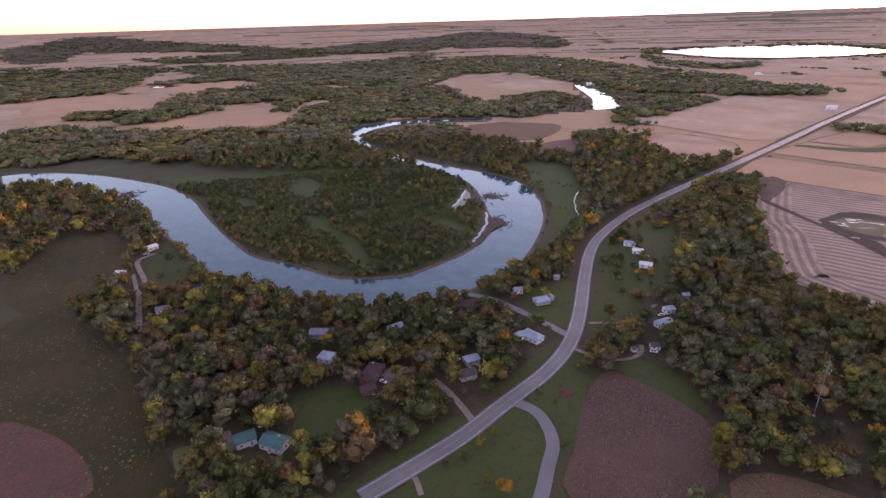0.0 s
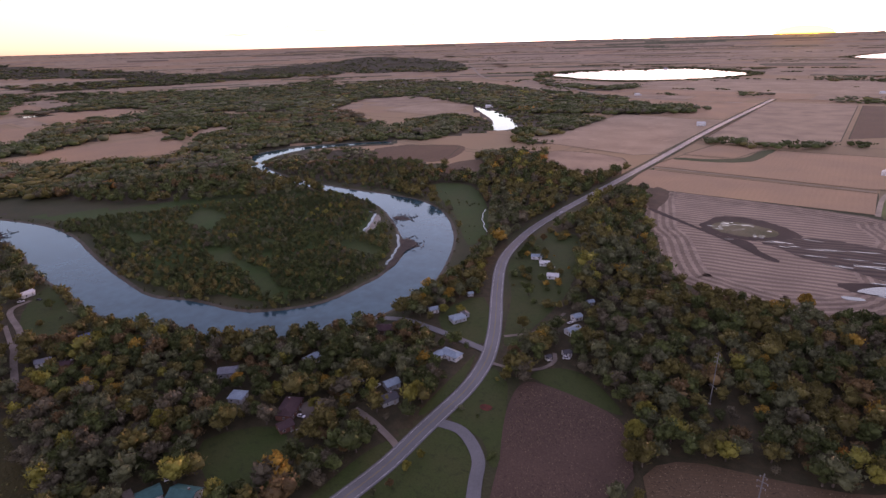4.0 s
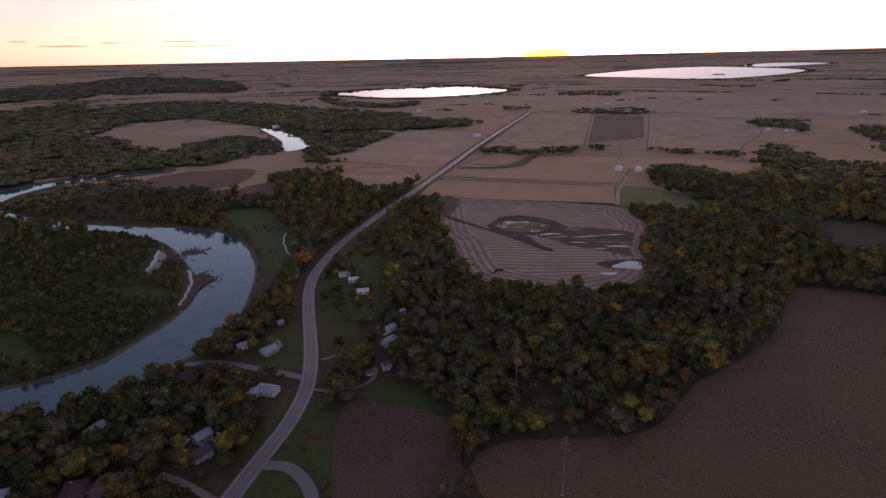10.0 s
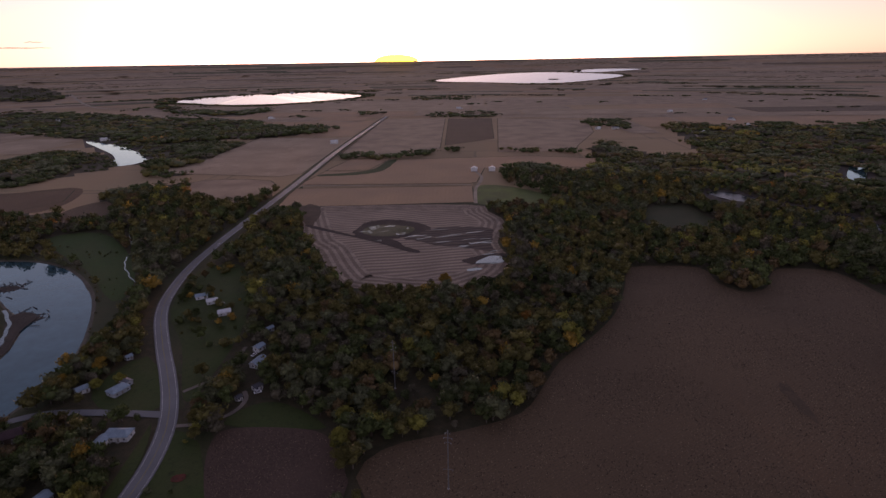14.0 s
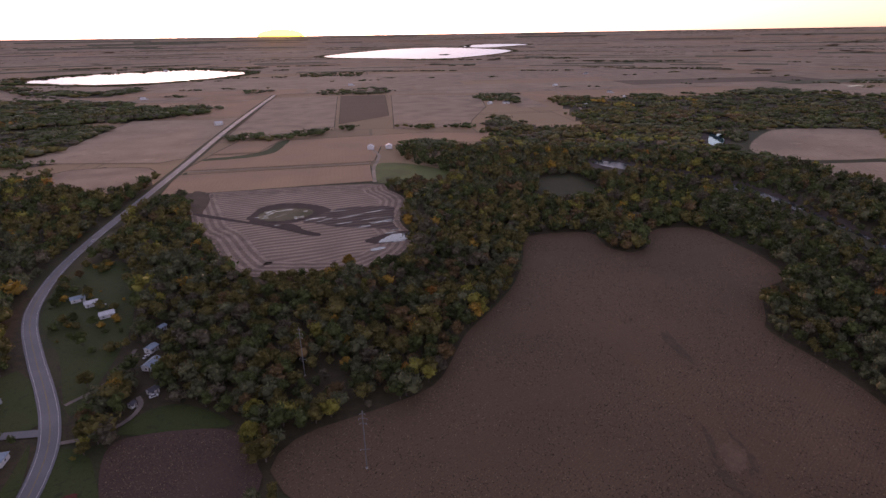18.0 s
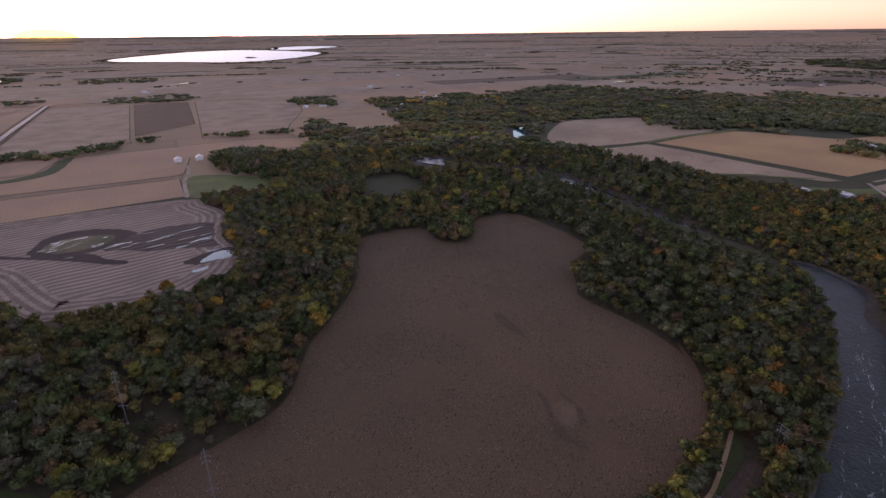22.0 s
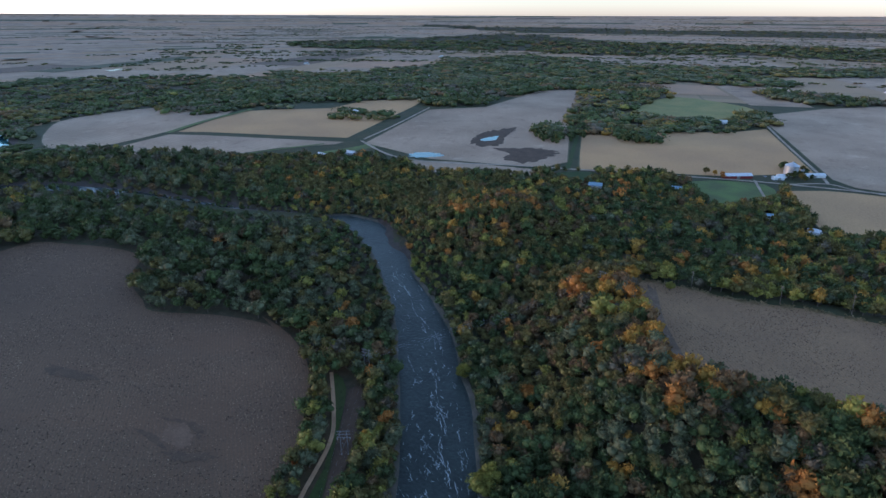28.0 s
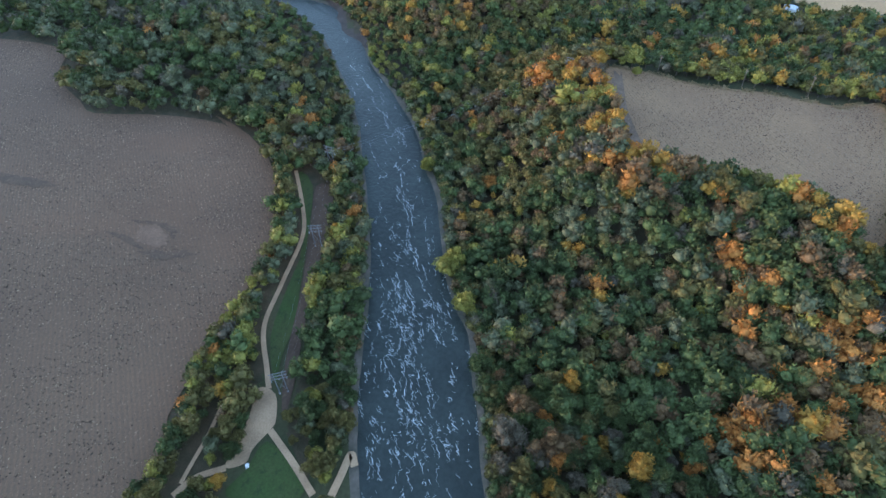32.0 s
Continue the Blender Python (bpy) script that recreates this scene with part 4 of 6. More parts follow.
def crown(seed, lobes, tufts, wide=0.36, low=0.22, small=1.0, tuft=0.035, core=0.8):
    """A feathery crown for a tree one metre high: dark inner clumps under a shell of upright leaf sprays, as points and triangles."""
    rng = np.random.default_rng(seed)
    bv, bf = ico(1)
    vs, fs, n = [], [], 0
    clumps = []
    for k in range(lobes):
        a, up = rng.uniform(0, 6.283), (k + 0.5) / lobes
        z = low + 0.12 + (0.72 - low) * up
        out = wide * rng.uniform(0.4, 0.78) * math.sqrt(max(0.05, 1 - (2 * (up - 0.4)) ** 2)) if k else 0.0
        rad = small * rng.uniform(0.14, 0.22) * (1.5 if lobes < 5 else 1.15) * (1.0 if up < 0.8 else 0.75)
        c, shape = np.array([math.cos(a) * out, math.sin(a) * out, z]), rad * rng.uniform(0.85, 1.15, 3) * (1, 1, 1.05)
        clumps.append((c, shape))
        v = bv * (1 + 0.3 * rng.normal(size=(len(bv), 1)) * 0.6) * shape * core + c
        vs.append(v)
        fs.append(bf + n)
        n += len(v)
    for k in range(tufts):
        c, shape = clumps[rng.integers(lobes)]
        d = rng.normal(size=3)
        d[2] = abs(d[2]) * 1.1 - 0.25
        d /= np.linalg.norm(d)
        p = c + d * shape * rng.uniform(0.8, 1.18)
        across = np.cross(d, rng.normal(size=3))
        across /= np.linalg.norm(across) + 1e-9
        rise = np.array([0, 0, 1.0]) * 0.8 + d * 0.7 + rng.normal(0, 0.35, 3)
        size = tuft * rng.uniform(0.7, 1.5)
        vs.append(np.array([p + across * size, p - across * size, p + rise * size * 1.5]))
        fs.append(np.array([[n, n + 1, n + 2]]))
        n += 3
    return np.vstack(vs), np.vstack(fs)


def canopy(seed, lobes=5, tufts=40, tall=0.3):
    """A patch of closed canopy as it shows from far away: low uneven clumps with leaf sprays on top."""
    rng = np.random.default_rng(seed)
    bv, bf = ico(1)
    vs, fs, n = [], [], 0
    for k in range(lobes):
        a, out = rng.uniform(0, 6.283), math.sqrt(rng.random())
        rad = rng.uniform(0.28, 0.5)
        v = bv * (1 + 0.2 * rng.normal(size=(len(bv), 1))) * (rad, rad, tall)
        vs.append(v + (math.cos(a) * out, math.sin(a) * out, rng.uniform(0.3, 0.5)))
        fs.append(bf + n)
        n += len(bv)
    for k in range(tufts):
        a, out = rng.uniform(0, 6.283), 1.15 * math.sqrt(rng.random())
        p = np.array([math.cos(a) * out, math.sin(a) * out, rng.uniform(0.35, 0.45) + tall * (1 - 0.5 * out)])
        q = rng.normal(0, 0.09, (3, 3)) * (1, 1, 1.3)
        vs.append(p + q)
        fs.append(np.array([[n, n + 1, n + 2]]))
        n += 3
    return np.vstack(vs), np.vstack(fs)


def stem(sides=5, top=0.75):
    a = np.arange(sides) * 2 * math.pi / sides
    rings = [np.c_[np.cos(a) * r, np.sin(a) * r, np.full(sides, z)] for z, r in ((-0.05, 0.03), (0.3, 0.022), (top, 0.008))]
    f = []
    for k in range(2):
        for i in range(sides):
            j = (i + 1) % sides
            f += [[k * sides + i, k * sides + j, (k + 1) * sides + j], [k * sides + i, (k + 1) * sides + j, (k + 1) * sides + i]]
    v = np.vstack(rings)
    # limbs
    for k in range(3):
        b, n = 2.1 * k, len(v)
        tip = np.array([math.cos(b) * 0.22, math.sin(b) * 0.22, 0.62])
        v = np.vstack([v, [[0.012, 0, 0.3], [-0.012, 0.01, 0.3], [0, -0.012, 0.33]], [tip]])
        f += [[n, n + 1, n + 3], [n + 1, n + 2, n + 3], [n + 2, n, n + 3]]
    return v, np.array(f)


TEMPLATES = {
    "near": [crown(s, 13, 1900, small=0.68, tuft=0.021) for s in range(7)],
    "mid": [crown(20 + s, 6, 230, small=0.98, tuft=0.041) for s in range(10)],
    "far": [crown(40 + s, 4, 85, tuft=0.06) for s in range(8)],
    "distant": [canopy(60 + s, 4, 36) for s in range(7)],
    "remote": [canopy(80 + s, 2, 10, 0.26) for s in range(6)],
    "tussock": [canopy(90 + s, 1, 10, 0.2) for s in range(5)],
}
STEM = stem()
rng = np.random.default_rng(7)


def forest(name, label, xy, z, height, kinds, lod, group="", width=1.0):
    """Many trees joined into one object."""
    vs, fs, ms, n = [], [], [], 0
    pick = rng.integers(0, len(TEMPLATES[lod]), len(xy))
    turn = rng.uniform(0, 6.283, len(xy))
    for k, (tv, tf) in enumerate(TEMPLATES[lod]):
        sel = np.nonzero(pick == k)[0]
        if lod in ("near", "mid"):
            tf2 = np.vstack([tf, STEM[1] + len(tv)])
            tv2 = np.vstack([tv, STEM[0]])
        else:
            tv2, tf2 = tv, tf
        if not len(sel):
            continue
        c, s, h = np.cos(turn[sel])[:, None], np.sin(turn[sel])[:, None], height[sel][:, None]
        w = h * width * rng.uniform(0.85, 1.2, len(sel))[:, None]
        X = (c * tv2[:, 0] - s * tv2[:, 1]) * w + xy[sel, :1]
        Y = (s * tv2[:, 0] + c * tv2[:, 1]) * w + xy[sel, 1:]
        Z = tv2[:, 2] * h + z[sel][:, None]
        vs.append(np.stack([X, Y, Z], -1).reshape(-1, 3))
        fs.append((tf2[None] + (np.arange(len(sel)) * len(tv2))[:, None, None] + n).reshape(-1, 3))
        m = np.repeat(kinds[sel], len(tf2)).reshape(len(sel), -1)
        m[:, len(tf) :] = len(LEAF)
        ms.append(m.ravel())
        n += len(sel) * len(tv2)
    if vs:
        me = mesh_of(name, np.vstack(vs), np.vstack(fs), LEAF + [BARK], np.concatenate(ms), flat=False)
        tagged(new(name, me), label, "woodland", kind="stuff")


def scatter(poly, step, margin=0.0):
    """Jittered places inside an outline that stand clear of fields, water and roads."""
    lo, hi = poly.min(0), poly.max(0)
    gx, gy = np.meshgrid(np.arange(lo[0], hi[0], step), np.arange(lo[1], hi[1], step))
    xy = np.stack([gx.ravel(), gy.ravel()], 1)
    xy[:, 0] += (np.round((xy[:, 1] - lo[1]) / step) % 2) * step / 2
    xy += rng.uniform(-0.42, 0.42, xy.shape) * step
    return xy[inside(poly, xy) | (away(poly, xy, 7.0) < 5.5)]


def clear(xy, gap=2.5, fields=True):
    ok = np.ones(len(xy), bool)
    for i, poly in enumerate(CLEAR if fields else []):
        ok &= ~inside(poly, xy)
        if i >= len(RIVERS):
            ok &= away(poly, xy, gap + 0.5) > gap * 0.6
    for line, width in LINES:
        ok &= away(line, xy, width / 2 + 9, False) > width / 2 + (7.0 if width > 9 else 2.5)
    for x, y, rad in YARDS:
        d = np.array([x, y])
        eye = -d / np.linalg.norm(d)
        ok &= (np.hypot(*(xy - d).T) > rad) & (np.hypot(*(xy - d - eye * rad * 0.9).T) > rad * 0.8)
    return xy[ok]


# leaf colours: deep green, green, olive, grey green, yellow green, gold, orange, russet, bare
# bank, dark, far: greyer leaves with little gold put distance haze into the colour
MIXES = {"village": (14, 18, 37, 18, 5, 1.4, 0.15, 7, 7), "dark": (30, 24, 20, 24, 0.4, 0, 0.05, 4, 7), "bluff": (12, 27, 40, 9, 8, 3, 1.3, 7, 3),
         "bright": (2, 6, 22, 2, 7, 14, 26, 19, 2), "island": (24, 36, 22, 16, 2, 0, 0, 0, 2), "bank": (7, 18, 26, 32, 5, 1.5, 0.8, 6, 7), "trail": (12, 28, 30, 14, 11, 2, 1, 1, 1), "far": (44, 20, 12, 18, 0, 0, 0, 3, 6)}
WOODS = [("wood_trail", "trail", 3.9, (5.0, 9.0)), ("wood_river_bank", "trail", 4.6, (5.0, 10.0)), ("wood_village", "village", 6.6, (5.5, 12.5)), ("wood_west", "village", 8.0, (6, 12)), ("wood_road", "village", 7.6, (6, 12.5)), ("wood_centre", "village", 7.4, (6, 12.5)),
         ("wood_east", "dark", 8.4, (6.5, 12.5)), ("wood_end", "bluff", 4.7, (6.0, 11.5)), ("wood_bank", "bank", 6.6, (6, 11)), ("wood_bluff", "bluff", 5.6, (6, 11)), ("wood_south", "bluff", 9.0, (6, 12)),
         ("island", "island", 4.7, (3.6, 6.2)), ("spit", "dark", 7.7, (5.1, 9.0)),
         ("wood_northwest", "dark", 10.3, (9.0, 14.1)), ("wood_backwater", "dark", 12.9, (9.0, 14.1)), ("wood_ridge", "dark", 15.4, (10.3, 15.4)),
         ("wood_far_east", "far", 20.6, (11.6, 16.7)), ("wood_side", "village", 12.9, (9.0, 14.1)), ("wood_far_b", "far", 14.1, (10.3, 15.4)), ("wood_far_c", "far", 33.4, (18.0, 25.7)), ("wood_far_d", "far", 21.9, (12.9, 19.3))]
WOODS += [(n, "far", s * 1.286, (12, 18)) for n, s in (("far_w1", 24), ("far_w2", 18), ("far_w3", 17), ("far_w4", 15), ("far_w5", 11), ("far_w6", 10), ("far_w7", 22), ("far_w8", 17), ("far_w9", 12), ("far_e1", 22), ("far_e2", 18), ("far_e3", 26), ("far_e4", 14), ("far_e5", 12))]
WOODS += [("belt_" + c, "far", 10.0, (8, 13)) for c in "abcdefghijklm"]
YARDS = [(*SPOT[s], r) for s, r in (("hA", 10), ("hB", 9), ("hB2", 9), ("hC", 7), ("hD", 11), ("hE", 11), ("hF", 10), ("hF2", 8), ("hG", 9), ("hH1", 9), ("hH2", 10), ("hI1", 7), ("hI2", 9), ("hJ1", 6), ("hJ2", 7), ("hK", 11), ("hK2", 7), ("hL", 9), ("hM", 8), ("hN", 8), ("hO", 9), ("hP", 8), ("hQ", 7), ("hR", 9), ("hS", 6), ("hT", 5), ("hU", 7), ("hV", 7), ("rh1", 12), ("rh2", 9), ("hbl", 12), ("hbl2", 9), ("barn1", 18), ("bin", 16), ("barn2", 18), ("barn3", 16), ("hW", 12), ("hx", 9), ("silo1", 22), ("silo2", 22), ("silo3", 10), ("farm2a", 14), ("farm2b", 14), ("bh", 12), ("farmE", 12), ("pylB", 5), ("pylC", 5), ("pylD", 5), ("pylE", 5), ("pylF", 5), ("open1", 30), ("open2", 36))]

CROWNS = {}
SINGLE = 115.0
COLOURS = ["deep green", "green", "olive green", "grey green", "yellow green", "golden yellow", "bright orange", "russet brown", "nearly bare grey brown"]
TRUNK = mesh_of("trunk", *STEM, [BARK], flat=False)


def plant(at, z, height, kind, group="trees"):
    """One tree that stands by itself as a thing: a trunk with limbs, and a crown."""
    shape = int(rng.integers(len(TEMPLATES["near"])))
    if (shape, kind) not in CROWNS:
        CROWNS[shape, kind] = mesh_of("crown", *TEMPLATES["near"][shape], [LEAF[kind]], flat=False)
    tree = new("tree", None)
    tree.location, tree.scale = (at[0], at[1], z), (height * rng.uniform(1.0, 1.35), height * 1.2, height)
    tree.rotation_euler = (0, 0, rng.uniform(0, 6.283))
    for name, me in (("trunk", TRUNK), ("crown", CROWNS[shape, kind])):
        new(name, me).parent = tree
    return tagged(tree, "broadleaf tree with a %s autumn crown" % COLOURS[kind], "tree", group)


taken = []
for n, mix, step, (lo, hi) in WOODS:
    poly = spline(pts(n), True, 3)
    xy = clear(scatter(poly, step), fields=not n.startswith("belt"))
    for other in taken:
        xy = xy[~inside(other, xy)]
    taken.append(poly)
    h = rng.uniform(lo, hi, len(xy)) * rng.choice([0.75, 1.0, 1.0, 1.15], len(xy)) * np.where(np.hypot(*xy.T) > 3600, 0.5, 1.0)
    p = np.array(MIXES[mix], float)
    if mix == "island":
        thin = np.array([noise.noise((x * 0.012 + y * 0.006, y * 0.035, 2)) for x, y in xy])
        xy, h = xy[thin > -0.3], h[thin > -0.3]
    # colours gather in drifts
    w = np.stack([p[j] * np.exp(2.4 * np.array([noise.noise((x * 0.022, y * 0.022, 7.7 * j)) + 0.7 * noise.noise((x * 0.006, y * 0.006, 3 + 5.1 * j)) for x, y in xy])) for j in range(9)], 1)
    k = ((w / w.sum(1)[:, None]).cumsum(1) < rng.random((len(xy), 1))).sum(1).clip(0, 8)
    if mix == "bluff":
        drift = sum(np.exp(-((xy[:, 0] - SPOT[s][0]) ** 2 + (xy[:, 1] - SPOT[s][1]) ** 2) / (2 * 12.5**2)) for s in SPOT if s.startswith("hot"))
        drift += 0.5 * np.array([noise.noise((x * 0.03 + 5, y * 0.03, 3)) for x, y in xy])
        hot = np.array(MIXES["bright"], float)
        w = np.stack([hot[j] * np.exp(2.0 * np.array([noise.noise((x * 0.03, y * 0.03, 2.7 * j)) for x, y in xy])) for j in range(9)], 1)
        flame = ((w / w.sum(1)[:, None]).cumsum(1) < rng.random((len(xy), 1))).sum(1).clip(0, 8)
        close = np.hypot(*xy.T) < 225
        flame = np.where(close & (flame == 5), 7, flame)
        k = np.where((drift > 0.62) & (rng.random(len(xy)) < np.where(close, 0.5, 0.75)), flame, k)
        k = np.where(close & (k == 2) & (rng.random(len(xy)) < 0.5), rng.integers(0, 2, len(xy)), k)
        k = np.where(close & (k == 4) & (rng.random(len(xy)) < 0.6), 1, k)
        crest = np.exp(-(((xy[:, 0] - SPOT["hill"][0]) / 75) ** 2 + ((xy[:, 1] - SPOT["hill"][1]) / 60) ** 2))
        k = np.where(rng.random(len(xy)) < 0.75 * crest, rng.choice([2, 2, 2, 7, 7, 5, 6, 1], len(xy)), k)
        rim = (away(BLUFF, xy, 16.0) < 13) & (rng.random(len(xy)) < 0.3)
        k = np.where(rim, rng.choice([4, 4, 5, 6], len(xy)), k)
        h = h * np.where(drift > 0.5, 1.12, np.where(drift < 0.1, 0.9, 1.0))
    h = h * np.where(np.minimum(away(RIVERS["rapids"], xy, 30.0), away(RIVERS["upper_river"], xy, 30.0)) < np.where(np.hypot(*xy.T) > 320, 20, 0), 0.66, 1.0)
    h = h * np.where(away(RIVERS["backwater"], xy, 90.0) < 70, 0.5, 1.0)
    r = np.hypot(*xy.T)
    keep = rng.random(len(xy)) < np.where(r > 900, step * step / (330 * (r / 900) ** 1.2), np.where(r > 480, 0.75, 1.0))
    xy, h, k, r = xy[keep], h[keep], k[keep], r[keep]
    z = terrain(xy) - 0.2
    for lod, a, b in (("near", 0, SINGLE), ("mid", SINGLE, 430), ("far", 430, 900), ("distant", 900, 1700), ("remote", 1700, 6000)):
        s = (r >= a) & (r < b)
        if lod == "near":
            single = np.nonzero(s)[0]
            for i in single:
                plant(xy[i], z[i], h[i], int(k[i]))
            s[single] = False
        if n == "island":
            s, lod = (s, "far") if lod in ("near", "mid") else (s, lod)
        if s.any():
            forest(n, {"village": "mixed autumn trees round the houses", "island": "low green willows on the island"}.get(mix, "dense mixed autumn woodland"), xy[s], z[s], h[s], k[s], lod, width={"near": 1.2, "mid": 1.26, "far": 1.3, "distant": 1.5, "remote": 2.1}[lod] * (0.85 if n == "island" else 1))

# groves and shelter belts across the far plain
spots = []
for i in range(150):
    a, d = radians(rng.uniform(-48, 36)), 1700 + 2900 * rng.random() ** 0.8
    c = np.array([math.cos(a), math.sin(a)]) * d
    lng, wid = rng.uniform(200, 900), rng.uniform(40, 130) * d / 2500
    turn = a + radians(90 + rng.normal(0, 14))
    m = max(4, int(lng * wid / 2600))
    q = np.stack([rng.uniform(-0.5, 0.5, m) * lng, rng.normal(0, 0.3, m) * wid], 1)
    spots.append(c + q @ np.array([[math.cos(turn), math.sin(turn)], [-math.sin(turn), math.cos(turn)]]))
for shore in LAKES.values():
    line = spline(shore, True, 9)
    for out in (0.03, 0.05, 0.075):
        pick = line[rng.random(len(line)) < 0.75]
        spots.append(pick + rng.normal(0, 9, pick.shape) + (pick - shore.mean(0)) * out)
for i in range(380):
    a, d = radians(rng.uniform(-45, 190)), 1900 + 2950 * rng.random() ** 0.7
    c = np.array([math.cos(a), math.sin(a)]) * d
    lng, wid = rng.uniform(30, 420) * d / 3000, rng.uniform(8, 45)
    turn = radians(-8 + (90 if rng.random() < 0.2 else 0))
    m = max(2, int(lng * wid / 1100))
    if d > 2900:
        lng, wid, turn = lng * 1.5, rng.uniform(2, 9), a + radians(90 + rng.normal(0, 3))
        m = max(3, int(lng / 18))
    q = np.stack([rng.uniform(-0.5, 0.5, m) * lng, rng.uniform(-0.5, 0.5, m) * wid], 1)
    spots.append(c + q @ np.array([[math.cos(turn), math.sin(turn)], [-math.sin(turn), math.cos(turn)]]))
xy = np.vstack(spots)
xy = clear(xy[np.hypot(*xy.T) < 4900], 20)
k = rng.choice(9, len(xy), p=np.array(MIXES["far"], float) / sum(MIXES["far"]))
forest("far_groves", "dark groves and shelter belts across the plain", xy, terrain(xy) - 0.5, rng.uniform(7, 12, len(xy)) * np.where(np.hypot(*xy.T) > 3600, 0.45, 0.85), k, "remote", width=2.1)
# thickets that overhang the water on both banks
for name in ("rapids", "river"):
    line = spline(RIVERS[name], True, 2)
    pick = line[rng.integers(0, len(line), 1700 if name == "rapids" else 1800)] + rng.normal(0, 4.0, (1700 if name == "rapids" else 1800, 2))
    d = away(RIVERS[name], pick, 9.0)
    pick = pick[~inside(RIVERS[name], pick) & (d > 0.4) & (d < 8.0) & (np.hypot(*pick.T) < 900)]
    for line, width in LINES:
        pick = pick[away(line, pick, width + 5, False) > width / 2 + 2.5]
    for low, high, lod in ((0, 480, "mid"), (480, 900, "far")):
        q = pick[(np.hypot(*pick.T) >= low) & (np.hypot(*pick.T) < high)]
        if name == "river":
            q = q[::2]
        forest("bank_thicket", "low trees and thicket along the river bank", q, terrain(q, False) - 0.8, rng.uniform(3.2, 7.5, len(q)) * (0.6 if name == "river" else 1.0) * np.where(np.hypot(*q.T) > 320, 0.6, 1.0), rng.choice([0, 1, 1, 2, 2, 3, 3, 7, 8], len(q)), lod, width=1.2)
for row in LONE:
    for q in row.split():
        x, y, hh, kk = (float(v) for v in q.split(","))
        plant((x, y), float(terrain([(x, y)])[0]) - 0.2, hh, int(kk))

# thin cloud streaks over the western horizon
CLOUD = material("grey_evening_cloud", (0.8, 0.74, 0.74), 0.9, scale=0.003, fine=0.02, bump=0.0)
CLOUD.node_tree.nodes["Principled BSDF"].inputs["Alpha"].default_value = 0.3
for az, el, long, tall in ((52, 2.0, 200, 8), (47, 2.6, 120, 7), (44, 2.25, 330, 10), (40.5, 2.5, 150, 8), (35, 2.6, 260, 11), (33, 2.2, 560, 9), (31, 2.65, 110, 7)):
    bm = bmesh.new()
    bmesh.ops.create_icosphere(bm, subdivisions=4, radius=1)
    for v in bm.verts:
        f = 1 + 0.45 * noise.noise(Vector((v.co.x * 3, v.co.y * 2, az))) + 0.25 * noise.noise(Vector((v.co.x * 9, v.co.z * 2, az)))
        v.co = Vector((v.co.x * long / 2, v.co.y * 30, v.co.z * tall / 2 * f + 4 * noise.noise(Vector((v.co.x * 2, 0, az)))))
    me = bpy.data.meshes.new("backdrop_cloud")
    bm.to_mesh(me)
    bm.free()
    me.materials.append(CLOUD)
    ob = new("backdrop_cloud", me)
    ob.matrix_world = pose(-math.sin(radians(az)) * 4900, math.cos(radians(az)) * 4900, HEIGHT + 4900 * math.tan(radians(el - 0.55)), 0, 0, az)
    tagged(ob, "thin grey cloud streak low over the horizon", "cloud", kind="structure")

# ---------------------------------------------------------------- houses and barns
def paint(name, colour, rough=0.6, **k):
    return material(name, colour, rough, scale=0.4, fine=2.5, bump=0.15, **{"amount": 0.2, **k})


ROOF = {"white": paint("white_metal_roof", (0.66, 0.68, 0.68), 0.45), "grey": paint("grey_shingles", (0.2, 0.215, 0.24), 0.8), "pale": paint("pale_blue_grey_shingles", (0.27, 0.36, 0.42), 0.6),
        "green": paint("green_metal_roof", (0.045, 0.15, 0.14), 0.5), "maroon": paint("maroon_shingles", (0.085, 0.05, 0.052), 0.85), "dark": paint("dark_shingles", (0.09, 0.09, 0.1), 0.85),
        "blue": paint("blue_metal_roof", (0.1, 0.15, 0.3), 0.5), "tan": paint("tan_shingles", (0.3, 0.24, 0.18), 0.8)}
WALL = {"white": paint("white_siding", (0.75, 0.75, 0.74)), "grey": paint("grey_siding", (0.42, 0.44, 0.46)), "brick": paint("red_brown_siding", (0.24, 0.11, 0.08), 0.85),
        "red": paint("red_barn_siding", (0.2, 0.035, 0.03), 0.7), "tan": paint("tan_siding", (0.46, 0.38, 0.28)), "brown": paint("brown_siding", (0.16, 0.11, 0.08))}
PANE = paint("dark_window_glass", (0.03, 0.035, 0.045), 0.12)
DOOR = paint("painted_door", (0.3, 0.27, 0.24))
TOWER_STEEL = material("weathered_tower_steel", (0.2, 0.2, 0.205), 0.6, scale=0.4, fine=3, bump=0.1, metal=0.2, amount=0.2)
STEEL = material("galvanised_steel", (0.5, 0.52, 0.54), 0.35, scale=0.4, fine=3, bump=0.1, metal=0.6, amount=0.2)
CONCRETE = paint("concrete", (0.42, 0.41, 0.39), 0.9)
TYRE = paint("rubber", (0.03, 0.03, 0.03), 0.9)
TIMBER = paint("weathered_pole_timber", (0.2, 0.16, 0.13), 0.9)
DRIFT = paint("wet_dark_driftwood", (0.07, 0.06, 0.055), 0.7)


def part(name, bm, mat, parent, label=""):
    me = bpy.data.meshes.new(name)
    bm.to_mesh(me)
    bm.free()
    me.materials.append(mat)
    ob = new(name, me)
    ob.parent = parent
    return tagged(ob, label) if label else ob


